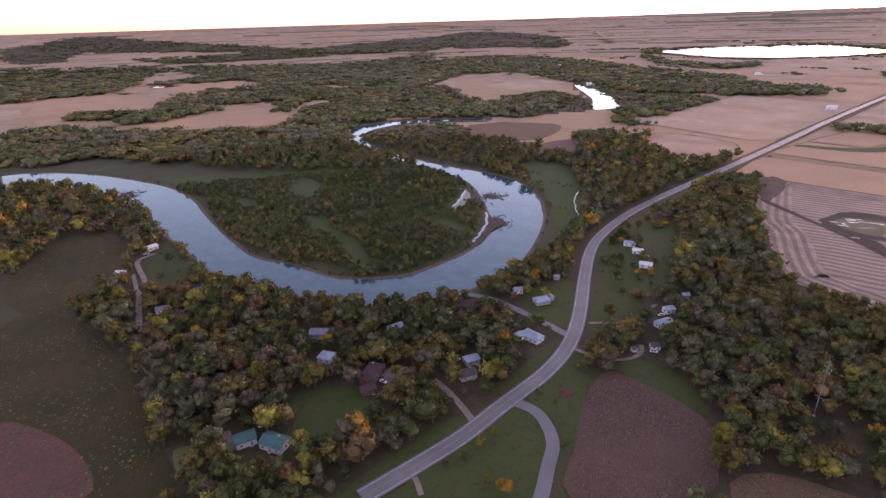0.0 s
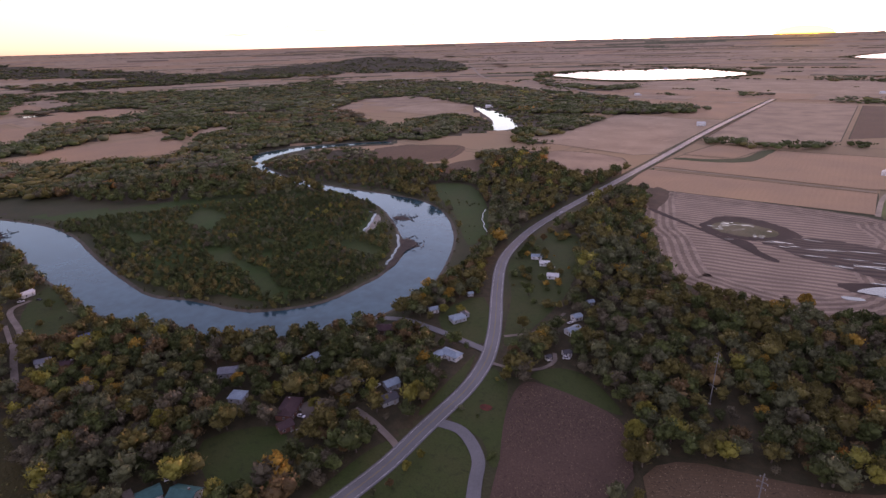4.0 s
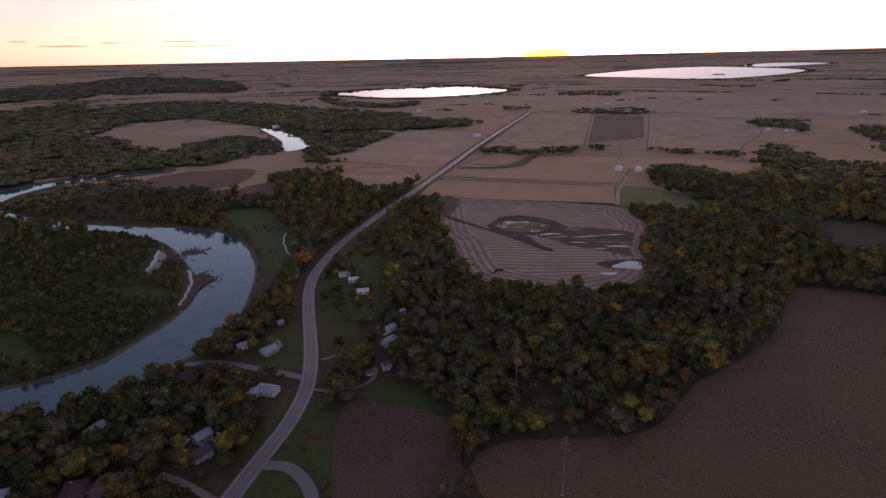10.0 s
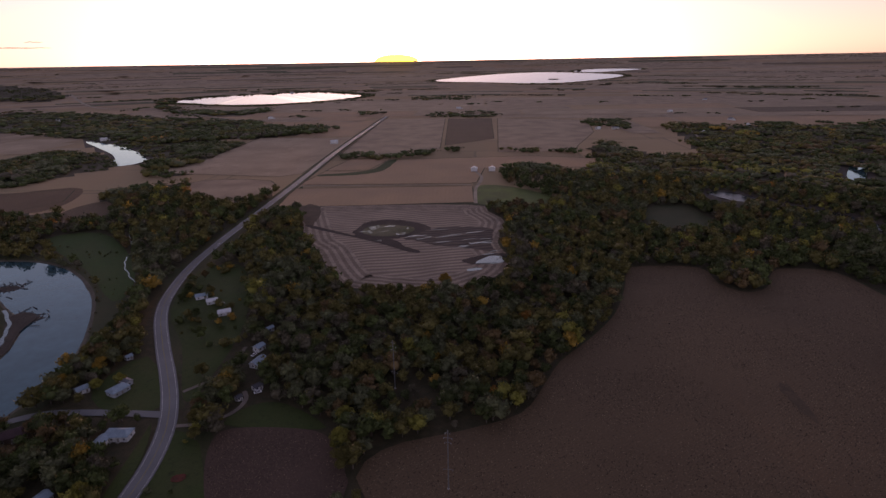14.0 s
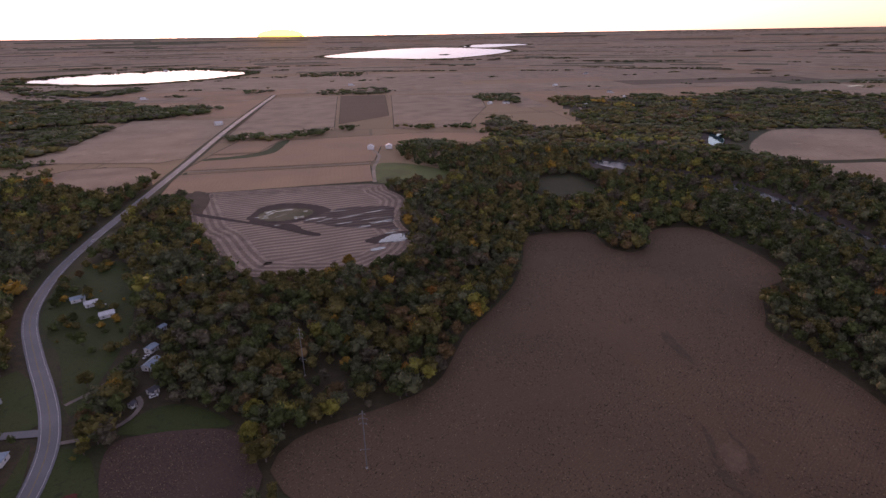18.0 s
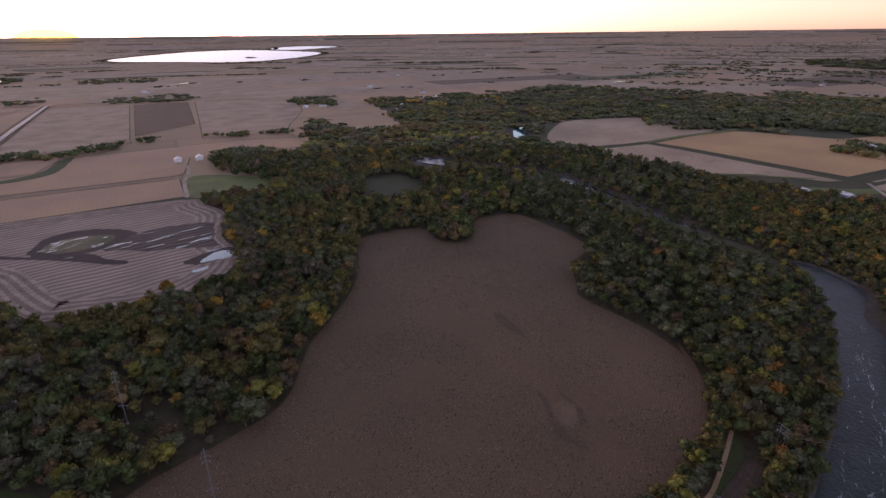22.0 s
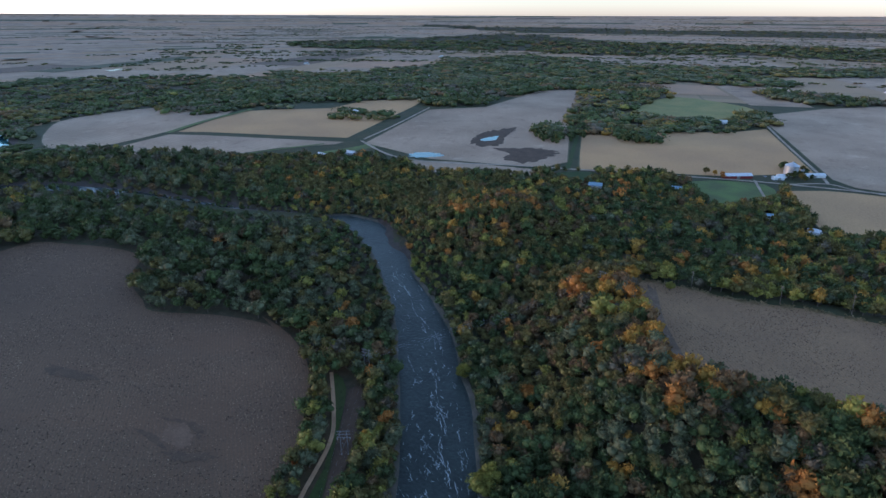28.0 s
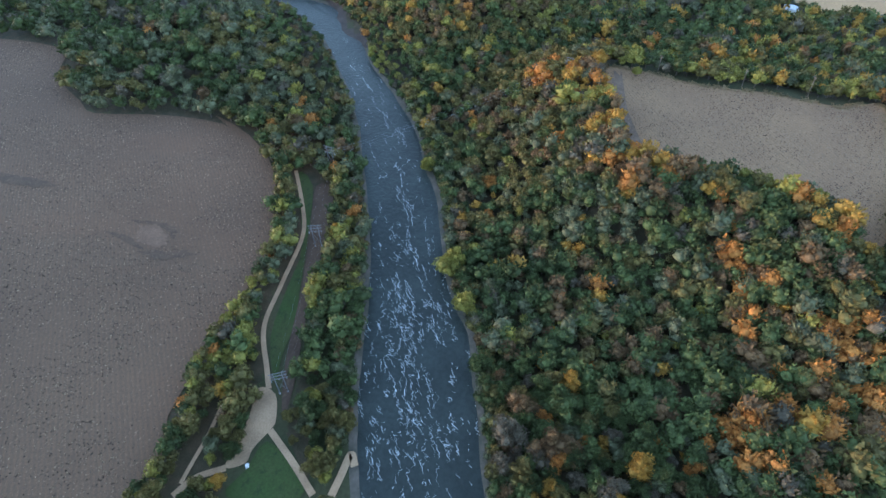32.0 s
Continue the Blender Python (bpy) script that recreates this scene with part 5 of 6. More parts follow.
def box(x0, x1, y0, y1, z0, z1, bevel=0.0):
    bm = bmesh.new()
    bmesh.ops.create_cube(bm, size=1)
    for v in bm.verts:
        v.co = Vector(((x0 + x1) / 2 + v.co.x * (x1 - x0), (y0 + y1) / 2 + v.co.y * (y1 - y0), (z0 + z1) / 2 + v.co.z * (z1 - z0)))
    if bevel:
        bmesh.ops.bevel(bm, geom=bm.edges[:], offset=bevel, segments=1, affect="EDGES")
    return bm


def hull(points, quads):
    bm = bmesh.new()
    vs = [bm.verts.new(p) for p in points]
    for q in quads:
        bm.faces.new([vs[i] for i in q])
    bmesh.ops.recalc_face_normals(bm, faces=bm.faces)
    return bm


def place(spot, turn, name, z=0.0, shift=(0, 0)):
    ob = new(name, None)
    x, y = SPOT[spot] if isinstance(spot, str) else spot
    x, y = x + shift[0], y + shift[1]
    ob.location = (x, y, float(terrain([(x, y)])[0]) + z)
    ob.rotation_euler = (0, 0, radians(turn))
    return ob


def gable_walls(l, w, h, rise):
    x, y = l / 2, w / 2
    p = [(-x, -y, -0.3), (x, -y, -0.3), (x, y, -0.3), (-x, y, -0.3), (-x, -y, h), (x, -y, h), (x, y, h), (-x, y, h), (-x, 0, h + rise), (x, 0, h + rise)]
    return hull(p, [(0, 1, 5, 4), (2, 3, 7, 6), (1, 2, 6, 9, 5), (3, 0, 4, 8, 7), (0, 3, 2, 1)])


def slope(l, w, h, rise, side, over=0.45, thick=0.18, hip=0.0):
    """One slope of a roof, a slab with an overhang; hip draws its ridge in."""
    x, y = l / 2 + over, w / 2 + over
    drop = rise * over / (w / 2)
    low = h - drop
    p = []
    for t in (0.0, thick):
        p += [(-x, side * y, low + t), (x, side * y, low + t), (x - hip, 0, h + rise + t), (-x + hip, 0, h + rise + t)]
    return hull(p, [(0, 1, 2, 3), (4, 5, 6, 7), (0, 1, 5, 4), (1, 2, 6, 5), (2, 3, 7, 6), (3, 0, 4, 7)])


def hip_end(l, w, h, rise, end, hip, over=0.45, thick=0.18):
    x, y = l / 2 + over, w / 2 + over
    low = h - rise * over / (w / 2)
    p = []
    for t in (0.01, thick + 0.01):
        p += [(end * x, -y, low + t), (end * x, y, low + t), (end * (x - hip), 0, h + rise + t)]
    return hull(p, [(0, 1, 2), (3, 4, 5), (0, 1, 4, 3), (1, 2, 5, 4), (2, 0, 3, 5)])


def house(spot, l, w, h, turn, roof, wall, label, hip=0.0, rise=None, chimney=False, barn=False, shift=(0, 0), kind="house"):
    top = place(spot, turn, kind, 0.1, shift)
    l, w = l * 0.92, w * 0.92
    rise = rise or w * 0.24
    if hip:
        part("wall", box(-l / 2, l / 2, -w / 2, w / 2, -0.3, h), WALL[wall], top)
    else:
        part("wall", gable_walls(l, w, h, rise), WALL[wall], top)
    for side in (1, -1):
        part("roof_slope", slope(l, w, h + 0.02, rise, side, hip=hip), ROOF[roof], top)
        if hip:
            part("roof_slope", hip_end(l, w, h + 0.02, rise, side, hip), ROOF[roof], top)
    part("ridge_cap", box(-l / 2 + hip, l / 2 - hip, -0.16, 0.16, h + rise + 0.16, h + rise + 0.28), ROOF[roof], top)
    if barn:
        for side in (1, -1):
            d = part("sliding_door", box(-1.8, 1.8, side * w / 2 - 0.04 if side > 0 else -w / 2 - 0.06, side * w / 2 + 0.06 if side > 0 else -w / 2 + 0.04, -0.1, 2.6), DOOR, top)
            part("door_rail", box(-2.4, 2.4, side * (w / 2 + 0.08) - 0.03, side * (w / 2 + 0.08) + 0.03, 2.62, 2.72), STEEL, d)
    else:
        count = max(2, int(l / 3.2))
        for side in (1, -1):
            for i in range(count):
                x = -l / 2 + l * (i + 0.5) / count
                y = side * (w / 2 + 0.03)
                if side == -1 and i == count // 2:
                    d = part("door", box(x - 0.5, x + 0.5, y - 0.04, y + 0.04, -0.05, 2.0), DOOR, top)
                    part("step", box(x - 0.8, x + 0.8, y - 1.0, y - 0.05, -0.3, -0.05), CONCRETE, d)
                    continue
                win = part("window_frame", box(x - 0.62, x + 0.62, y - 0.04, y + 0.04, 0.85, 2.05), WALL["white"], top)
                part("pane", box(x - 0.52, x + 0.52, y - 0.06, y + 0.06, 0.95, 1.95), PANE, win)
        for end in (1, -1):
            x = end * (l / 2 + 0.03)
            win = part("window_frame", box(x - 0.04, x + 0.04, -0.62, 0.62, 0.85, 2.05), WALL["white"], top)
            part("pane", box(x - 0.06, x + 0.06, -0.52, 0.52, 0.95, 1.95), PANE, win)
    if chimney:
        c = part("chimney", box(l * 0.18, l * 0.18 + 0.7, 0.3, 1.0, h, h + rise + 0.9), WALL["brick"], top, "brick chimney")
        part("chimney_cap", box(l * 0.18 - 0.1, l * 0.18 + 0.8, 0.2, 1.1, h + rise + 0.92, h + rise + 1.02), CONCRETE, c)
    return tagged(top, label, "barn" if barn else kind, "farm buildings" if barn else "houses of the village")


house("hA", 10, 6.5, 2.8, 20, "white", "white", "white ranch house with a pale metal roof on a lawn")
house("hB", 10, 6, 2.8, 20, "pale", "white", "pale grey roofed house beside a larger white one", shift=(-1, 3))
house("hB2", 9, 6, 2.8, 20, "white", "white", "white house with a light roof", shift=(2, -3))
house("hC", 7, 5.5, 2.6, 50, "pale", "white", "small pale garage beside yellow trees", kind="garage")
house("hD", 11, 8, 3.0, 60, "pale", "grey", "grey hip roofed house near the street", hip=2.5, chimney=True)
house("hD", 6, 5, 2.7, 150, "grey", "grey", "grey wing of a house with a low roof", shift=(1, 8))
house("hE", 14, 7.5, 3.0, -5, "pale", "white", "white house with blue grey hipped roof by the highway", hip=3)
house("hE", 7, 6, 2.8, 85, "pale", "white", "blue grey roofed wing beside a white house", shift=(-6, -5))
house("hF", 9, 6.5, 2.9, 65, "pale", "grey", "house with a light blue grey roof among trees")
house("hF2", 10, 7, 2.9, 65, "dark", "grey", "dark roofed grey house under a yellow tree", chimney=True)
house("hG", 9, 8, 2.9, 25, "pale", "white", "square house with pale hipped roof in the wood", hip=3.6)
house("hH1", 10, 8, 3.2, 70, "green", "white", "house wing with a bright green metal roof")
house("hH2", 13, 9, 3.2, 20, "green", "white", "large white house with a green metal roof", chimney=True)
house("hI1", 7, 5.5, 2.8, 60, "pale", "white", "small white house with a pale roof among trees")
house("hI2", 11, 6.5, 2.8, 65, "pale", "white", "white house with blue grey roof beside a gravel drive")
house("hJ1", 3.5, 3, 2.2, 60, "dark", "white", "tiny white shed with a dark roof", kind="shed")
house("hJ2", 5.5, 4.5, 2.4, 45, "dark", "white", "small white gabled shed at the wood's edge", kind="shed")
house("hK", 17, 10, 3.2, 115, "maroon", "brick", "large brick house with a maroon hipped roof", hip=4, chimney=True)
house("hK2", 8, 6.5, 2.8, 70, "maroon", "brick", "maroon roofed garage beside a brick house", kind="garage")
house("hL", 13, 9, 3.0, 30, "maroon", "brown", "brown house with a dark maroon roof", hip=3.5)
house("hM", 12, 8, 3.0, 40, "grey", "grey", "grey roofed house deep among trees")
house("hN", 10, 7, 2.9, 80, "pale", "tan", "house with a light grey roof in a clearing")
house("hO", 11, 8, 3.0, 75, "blue", "white", "white house with a dark blue roof by the river")
house("hP", 9, 6, 2.7, 60, "grey", "white", "small white house with vehicles parked round it")
house("hQ", 7, 6, 2.2, 40, "white", "grey", "low open shed with a pale sheet roof", kind="shed")
house("hR", 10, 6, 2.9, 100, "white", "white", "white river cabin at the end of a track")
house("hS", 5, 4, 2.4, 50, "pale", "grey", "small grey shed half hidden by trees", kind="shed")
house("hT", 4.5, 3.5, 2.2, 55, "pale", "grey", "small grey garden shed", kind="shed")
house("hU", 9, 7, 2.8, 40, "maroon", "brown", "brown house with a dark roof in the wood")
house("hV", 9, 6, 2.8, 20, "tan", "tan", "tan house on a lawn beyond the trees")
house("hW2", 4, 3.2, 2.2, 30, "white", "grey", "small pale shed among trees", kind="shed")
house("silo1", 13, 12, 5, 80, "white", "white", "white gabled farm shed at a farmyard", barn=True, kind="shed")
house("silo2", 13, 12, 5, 80, "white", "white", "white gabled farm shed beside a gravel lane", barn=True, kind="shed")
house("silo3", 9, 8, 4, 60, "grey", "white", "small white farmhouse at the field edge", kind="house")
house("farm2a", 14, 10, 5, 30, "white", "white", "white farmhouse in a distant farmyard")
house("farm2b", 20, 9, 5, 5, "grey", "white", "long pale barn in a distant farmyard", barn=True, kind="barn")
house("farm3", 18, 12, 6, 20, "white", "white", "white barn of a distant farm", barn=True, kind="barn")
house("rh1", 15, 10, 4, 70, "white", "white", "white house with bright roof at the bluff road", chimney=True)
house("rh2", 15, 8, 3, 60, "white", "grey", "pale long shed beside the bluff road", barn=True, kind="shed")
house("hbl", 16, 10, 4, 80, "pale", "grey", "pale blue grey roofed house at the wood's edge")
house("hbl2", 12, 8, 3.5, 75, "pale", "grey", "pale roofed house among autumn trees")
house("barn1", 38, 10, 3.2, 100, "white", "red", "long red barn with a white metal roof", barn=True, kind="barn")
house("barn2", 14, 7, 2.8, 100, "white", "white", "long white roofed cattle shed", barn=True, kind="barn")
house("barn2", 12, 6, 2.6, 100, "white", "white", "second white roofed shed beside the silver bin", barn=True, kind="barn", shift=(11, -9))
house("barn3", 30, 8, 3, 100, "white", "white", "white roofed machine shed of the farm", barn=True, kind="barn")
house("hW", 11, 9, 3.5, 70, "white", "white", "house with a bright white roof beside a field", hip=3.5)
house("hx", 10, 8, 3.5, 80, "pale", "white", "white house half hidden by trees")
house("bh", 18, 9, 5, 85, "white", "white", "white farm building on the upland")
house("farmE", 14, 9, 5, 60, "white", "white", "white farmhouse beside a belt of trees")
house("far_barn", 26, 14, 7, 30, "white", "white", "big white barn on a distant farm", barn=True, kind="barn")
house("far_h", 18, 12, 6, 20, "white", "white", "white farmhouse by the straight highway")


def grain_bin(spot, r, h, label, shift=(0, 0)):
    top = place(spot, 0, "grain_bin", 0, shift)
    bm = bmesh.new()
    bmesh.ops.create_cone(bm, cap_ends=True, segments=28, radius1=r, radius2=r, depth=h)
    bmesh.ops.translate(bm, verts=bm.verts, vec=(0, 0, h / 2))
    part("wall", bm, STEEL, top)
    bm = bmesh.new()
    bmesh.ops.create_cone(bm, cap_ends=True, segments=28, radius1=r + 0.3, radius2=0.6, depth=r * 0.5)
    bmesh.ops.translate(bm, verts=bm.verts, vec=(0, 0, h + r * 0.25 + 0.02))
    part("roof", bm, STEEL, top)
    bm = bmesh.new()
    bmesh.ops.create_cone(bm, cap_ends=True, segments=12, radius1=0.7, radius2=0.5, depth=0.8)
    bmesh.ops.translate(bm, verts=bm.verts, vec=(0, 0, h + r * 0.5 + 0.4))
    part("vent_cap", bm, STEEL, top)
    for k in range(1, 6):
        bm = bmesh.new()
        bmesh.ops.create_cone(bm, cap_ends=False, segments=28, radius1=r + 0.04, radius2=r + 0.04, depth=0.12)
        bmesh.ops.translate(bm, verts=bm.verts, vec=(0, 0, h * k / 6))
        part("hoop", bm, STEEL, top)
    part("ladder", box(r, r + 0.1, -0.25, 0.25, 0, h), STEEL, top)
    return tagged(top, label, "grain bin", "farm buildings")


grain_bin("bin", 8, 12, "large round galvanised grain bin with conical roof")
grain_bin("barn3", 2.5, 6, "small round steel bin beside a shed", (9, 8))


# ---------------------------------------------------------------- power line
def tube(a, b, r, sides=6):
    a, b = Vector(a), Vector(b)
    bm = bmesh.new()
    d = b - a
    m = Matrix.Translation((a + b) / 2) @ d.to_track_quat("Z", "Y").to_matrix().to_4x4()
    bmesh.ops.create_cone(bm, cap_ends=True, segments=sides, radius1=r, radius2=r * 0.85, depth=d.length, matrix=m)
    return bm


def tower(spot, turn, h=14.0, label="steel double pole power line tower with lattice head"):
    top = place(spot, turn, "power_tower", -0.3)
    for s in (-1, 1):
        p = part("pole", tube((s * 1.5, 0, 0), (s * 1.5, 0, h), 0.16), TOWER_STEEL, top)
        part("footing", tube((s * 1.5, 0, 0), (s * 1.5, 0, 0.8), 0.4), CONCRETE, p)
    for z in (h - 0.4, h - 2.2, h - 4.0):
        part("crossarm", box(-3.1, 3.1, -0.09, 0.09, z, z + 0.18), TOWER_STEEL, top)
    for k in range(4):
        x = -3 + 1.5 * k
        part("lattice_brace", tube((x, 0, h - 2.1), (x + 1.5, 0, h - 0.3), 0.05, 4), TOWER_STEEL, top)
        part("lattice_brace", tube((x + 1.5, 0, h - 3.9), (x, 0, h - 2.1), 0.05, 4), TOWER_STEEL, top)
    for s in (-1, 1):
        part("cross_brace", tube((s * 1.5, 0, 2.0), (-s * 1.5, 0, h - 4.6), 0.06, 4), TOWER_STEEL, top)
    for x in (-2.8, 0, 2.8):
        part("insulator", tube((x, 0, h - 4.0), (x, 0, h - 5.0), 0.1, 8), WALL["grey"], top)
    return tagged(top, label, "power tower", "power line towers")


def monopole(spot, turn, h=32.0):
    """A slender tall pole with short arms near its head and one lower arm."""
    top = place(spot, turn, "power_pole", -0.3)
    shaft = part("shaft", tube((0, 0, 0), (0, 0, h), 0.26, 8), TOWER_STEEL, top)
    part("footing", tube((0, 0, 0), (0, 0, 0.7), 0.7, 10), CONCRETE, shaft)
    for z, w in ((h - 1.5, 1.2), (h - 4.0, 1.9), (h - 6.5, 1.5), (h * 0.35, 2.2)):
        arm = part("crossarm", box(-w, w, -0.09, 0.09, z, z + 0.18), TOWER_STEEL, top)
        for x in (-w + 0.1, w - 0.1):
            part("insulator", tube((x, 0, z - 0.7), (x, 0, z), 0.09, 8), WALL["grey"], arm)
    return tagged(top, "slender tall steel power pole with short crossarms", "power pole", "power poles")


LINE = [("pylD", 110), ("pylC", 100), ("pylB", 75), ("pylA", 60)]
for s, a in LINE:
    tower(s, a, 14.0 if s != "pylA" else 12.0)
for s, a in (("pylF", -30), ("pylE", -15)):
    monopole(s, a)


def cable(a, b, sag):
    n = 14
    a, b = np.array(a), np.array(b)
    bm = bmesh.new()
    rings = []
    for i in range(n + 1):
        t = i / n
        p = a + (b - a) * t - np.array([0, 0, sag * 4 * t * (1 - t)])
        rings.append([bm.verts.new(p + q) for q in ((0, 0, 0.014), (0.012, 0.008, -0.008), (-0.012, -0.008, -0.008))])
    for r0, r1 in zip(rings, rings[1:]):
        for i in range(3):
            bm.faces.new((r0[i], r0[(i + 1) % 3], r1[(i + 1) % 3], r1[i]))
    me = bpy.data.meshes.new("power_cable")
    bm.to_mesh(me)
    bm.free()
    me.materials.append(STEEL)
    tagged(new("power_cable", me), "thin steel power cable strung between towers", "cable", "power cables")


for s0, s1 in (("pylD", "pylC"), ("pylC", "pylB"), ("pylB", "pylA")):
    for off in (-2.8, 0, 2.8):
        ends = []
        for s in (s0, s1):
            a = radians(dict(LINE)[s])
            ends.append((SPOT[s][0] + math.cos(a) * off, SPOT[s][1] + math.sin(a) * off, float(terrain([SPOT[s]])[0]) + (6.8 if s == "pylA" else 8.8)))
        cable(*ends, 2.2)


def pole(spot, lean, h):
    top = place(spot, 20, "utility_pole", -0.3)
    p = part("pole", tube((0, 0, 0), (lean, 0, h), 0.2), TIMBER, top)
    part("crossarm", box(lean - 1.3, lean + 1.3, -0.08, 0.08, h - 1.0, h - 0.85), TIMBER, top)
    for x in (-1.1, 1.1):
        part("insulator", tube((lean + x, 0, h - 0.85), (lean + x, 0, h - 0.6), 0.07), WALL["grey"], top)
    tagged(top, "weathered timber utility pole", "utility pole", "utility poles")


for s, lean, h in (("poleA", 1.0, 11), ("poleB", 1.2, 11), ("poleC", 1.5, 12)):
    pole(s, lean, h)


# ---------------------------------------------------------------- vehicles and small things
def car(at, turn, mat, label, long=4.6):
    top = place(at, turn, "car", 0.12)
    part("body", box(-long / 2, long / 2, -0.9, 0.9, 0.35, 0.95, 0.15), mat, top)
    part("cabin", hull([(-1.5, -0.8, 0.95), (1.1, -0.8, 0.95), (1.1, 0.8, 0.95), (-1.5, 0.8, 0.95), (-1.1, -0.65, 1.5), (0.5, -0.65, 1.5), (0.5, 0.65, 1.5), (-1.1, 0.65, 1.5)],
                       [(0, 1, 2, 3), (4, 5, 6, 7), (0, 1, 5, 4), (1, 2, 6, 5), (2, 3, 7, 6), (3, 0, 4, 7)]), PANE, top, "dark glazed cabin")
    part("roof_panel", box(-1.05, 0.45, -0.6, 0.6, 1.5, 1.54), mat, top)
    for x in (-1.4, 1.4):
        for y in (-0.85, 0.85):
            w = part("wheel", tube((x, y - 0.12, 0.33), (x, y + 0.12, 0.33), 0.34, 12), TYRE, top)
            part("rim", tube((x, y - 0.14, 0.33), (x, y + 0.14, 0.33), 0.18, 8), STEEL, w)
    return tagged(top, label, "car", "parked cars")


CARPAINT = [paint("white_car_paint", (0.75, 0.75, 0.75), 0.3), paint("dark_car_paint", (0.04, 0.04, 0.05), 0.3), paint("silver_car_paint", (0.45, 0.46, 0.48), 0.3), paint("blue_car_paint", (0.06, 0.12, 0.25), 0.3)]
for x, y, turn, c in ((-137, 147, 20, 1), (-133, 150, 80, 0), (-141, 150, 40, 2), (-136, 143, 10, 1), (-280, 88, 20, 0), (-277, 92, 50, 0), (-287, 90, 10, 3), (-283, 95, 70, 2), (-152, 71, 30, 0), (-162, 70, 60, 0), (-371, 115, 20, 1), (-378, 108, 60, 0),
                      (-154, 432, 88, 0), (-115, 312, 20, 2), (-141, 112, 30, 2), (-79, 246, 60, 0), (-69, 212, 20, 0), (-293, 98, 20, 0), (-147, 118, 10, 0), (560, 182, 30, 0), (533, -245, 20, 2)):
    car((x * 1.286, y * 1.286), turn, CARPAINT[c], ["white car parked beside a house", "dark car parked beside a house", "silver car parked beside a house", "blue car parked beside a house"][c])

top = place("wbox", 20, "utility_box", 0.1)
part("cabinet", box(-0.6, 0.6, -0.5, 0.5, 0, 1.2, 0.08), WALL["white"], top)
part("plinth", box(-0.8, 0.8, -0.7, 0.7, -0.2, 0.06), CONCRETE, top)
tagged(top, "small white utility box on the grass", "utility box")


def driftwood(spot, count, spread, seed):
    r = np.random.default_rng(seed)
    x, y = SPOT[spot]
    top = new("driftwood_pile", None)
    top.location = (x, y, -0.75)
    for k in range(count):
        c, a, l = r.normal(0, spread, 2), r.normal(2.4, 0.5), r.uniform(4, 11)
        d = Vector((math.cos(a), math.sin(a), r.normal(0, 0.04))) * l / 2
        m = Vector((c[0], c[1], r.uniform(0, 0.7)))
        part("log", tube(m - d, m + d, r.uniform(0.18, 0.4), 7), DRIFT, top)
    bm = bmesh.new()
    bmesh.ops.create_icosphere(bm, subdivisions=3, radius=1)
    for v in bm.verts:
        f = 1 + 0.3 * noise.noise(v.co * 2 + Vector((seed, 0, 0)))
        v.co = Vector((v.co.x * spread * 1.5 * f, v.co.y * spread * 0.8 * f, v.co.z * 0.6))
    part("silt_bank", bm, MUD, top, "dark wet silt")
    tagged(top, "pile of dark driftwood stranded in the river", "driftwood", "driftwood piles")


driftwood("log1", 46, 8.0, 3)
driftwood("log2", 40, 7.5, 4)
driftwood("log3", 36, 9.0, 5)

# ---------------------------------------------------------------- wet patches in the fields
WET_ROWS = rows_on(material("wet_dark_rows", (0.05, 0.034, 0.028), scale=0.05, fine=0.8, amount=0.4), 8.0, 84, 0.4, (0.22, 0.165, 0.13), 9.0)
SMUDGE = speckle(material("damp_brown_stubble", (0.075, 0.05, 0.031), other=(0.1, 0.065, 0.038), scale=0.2, fine=1.5), 0.8, (0.06, 0.042, 0.028), (0.2, 0.14, 0.088))
FAINT = speckle(material("thin_stubble_soil", (0.15, 0.098, 0.06), other=(0.125, 0.08, 0.048), scale=0.15, fine=1.5), 0.8, (0.1, 0.068, 0.044), (0.22, 0.155, 0.1))
WET = [("mud_corner", STUBBLE["damp"]), ("mud_ring", STUBBLE["dark"]), ("ring_grass", PALE_GRASS), ("mud_patch", WET_ROWS), ("mud_streak", STUBBLE["dark"]), ("puddle_mud", STUBBLE["dark"]), ("furrow", GRASS), ("mud_e", STUBBLE["damp"]),
       ("mud_f", STUBBLE["damp"]), ("field_patch", SMUDGE), ("field_patch_b", SMUDGE), ("field_patch_c", SMUDGE), ("field_bare", FAINT), ("field_scar", SMUDGE), ("bluff_edge", STUBBLE["bare"]),
       ("puddle", PUDDLE), ("puddle_b", PUDDLE), ("puddle_f", PUDDLE), ("puddle_g", PUDDLE)]


def ragged(outline, seed, amount):
    """An outline with an uneven edge."""
    c = outline.mean(0)
    size = np.hypot(*(outline - c).T).mean()
    return np.array([c + (p - c) * (1 + amount * noise.noise(Vector((p[0] * 6 / size, p[1] * 6 / size, seed)))) for p in outline])


for i, (n, mat) in enumerate(WET):
    base = 0.2 + 0.005 * len(FIELDS) + 0.02
    sheet("ground_" + n, ragged(spline(pts(n), True, 8), i, 0.5 if n in ("puddle_g", "field_patch", "field_patch_b", "field_patch_c", "field_bare") else 0.3 if n in ("mud_corner", "puddle_f", "mud_e", "mud_f", "field_scar", "bluff_edge") else 0.07), base + 0.004 * i, mat, "shallow puddle that mirrors the sky" if mat is PUDDLE else "dark wet soil in the field", "puddle" if mat is PUDDLE else "soil", drape=True)

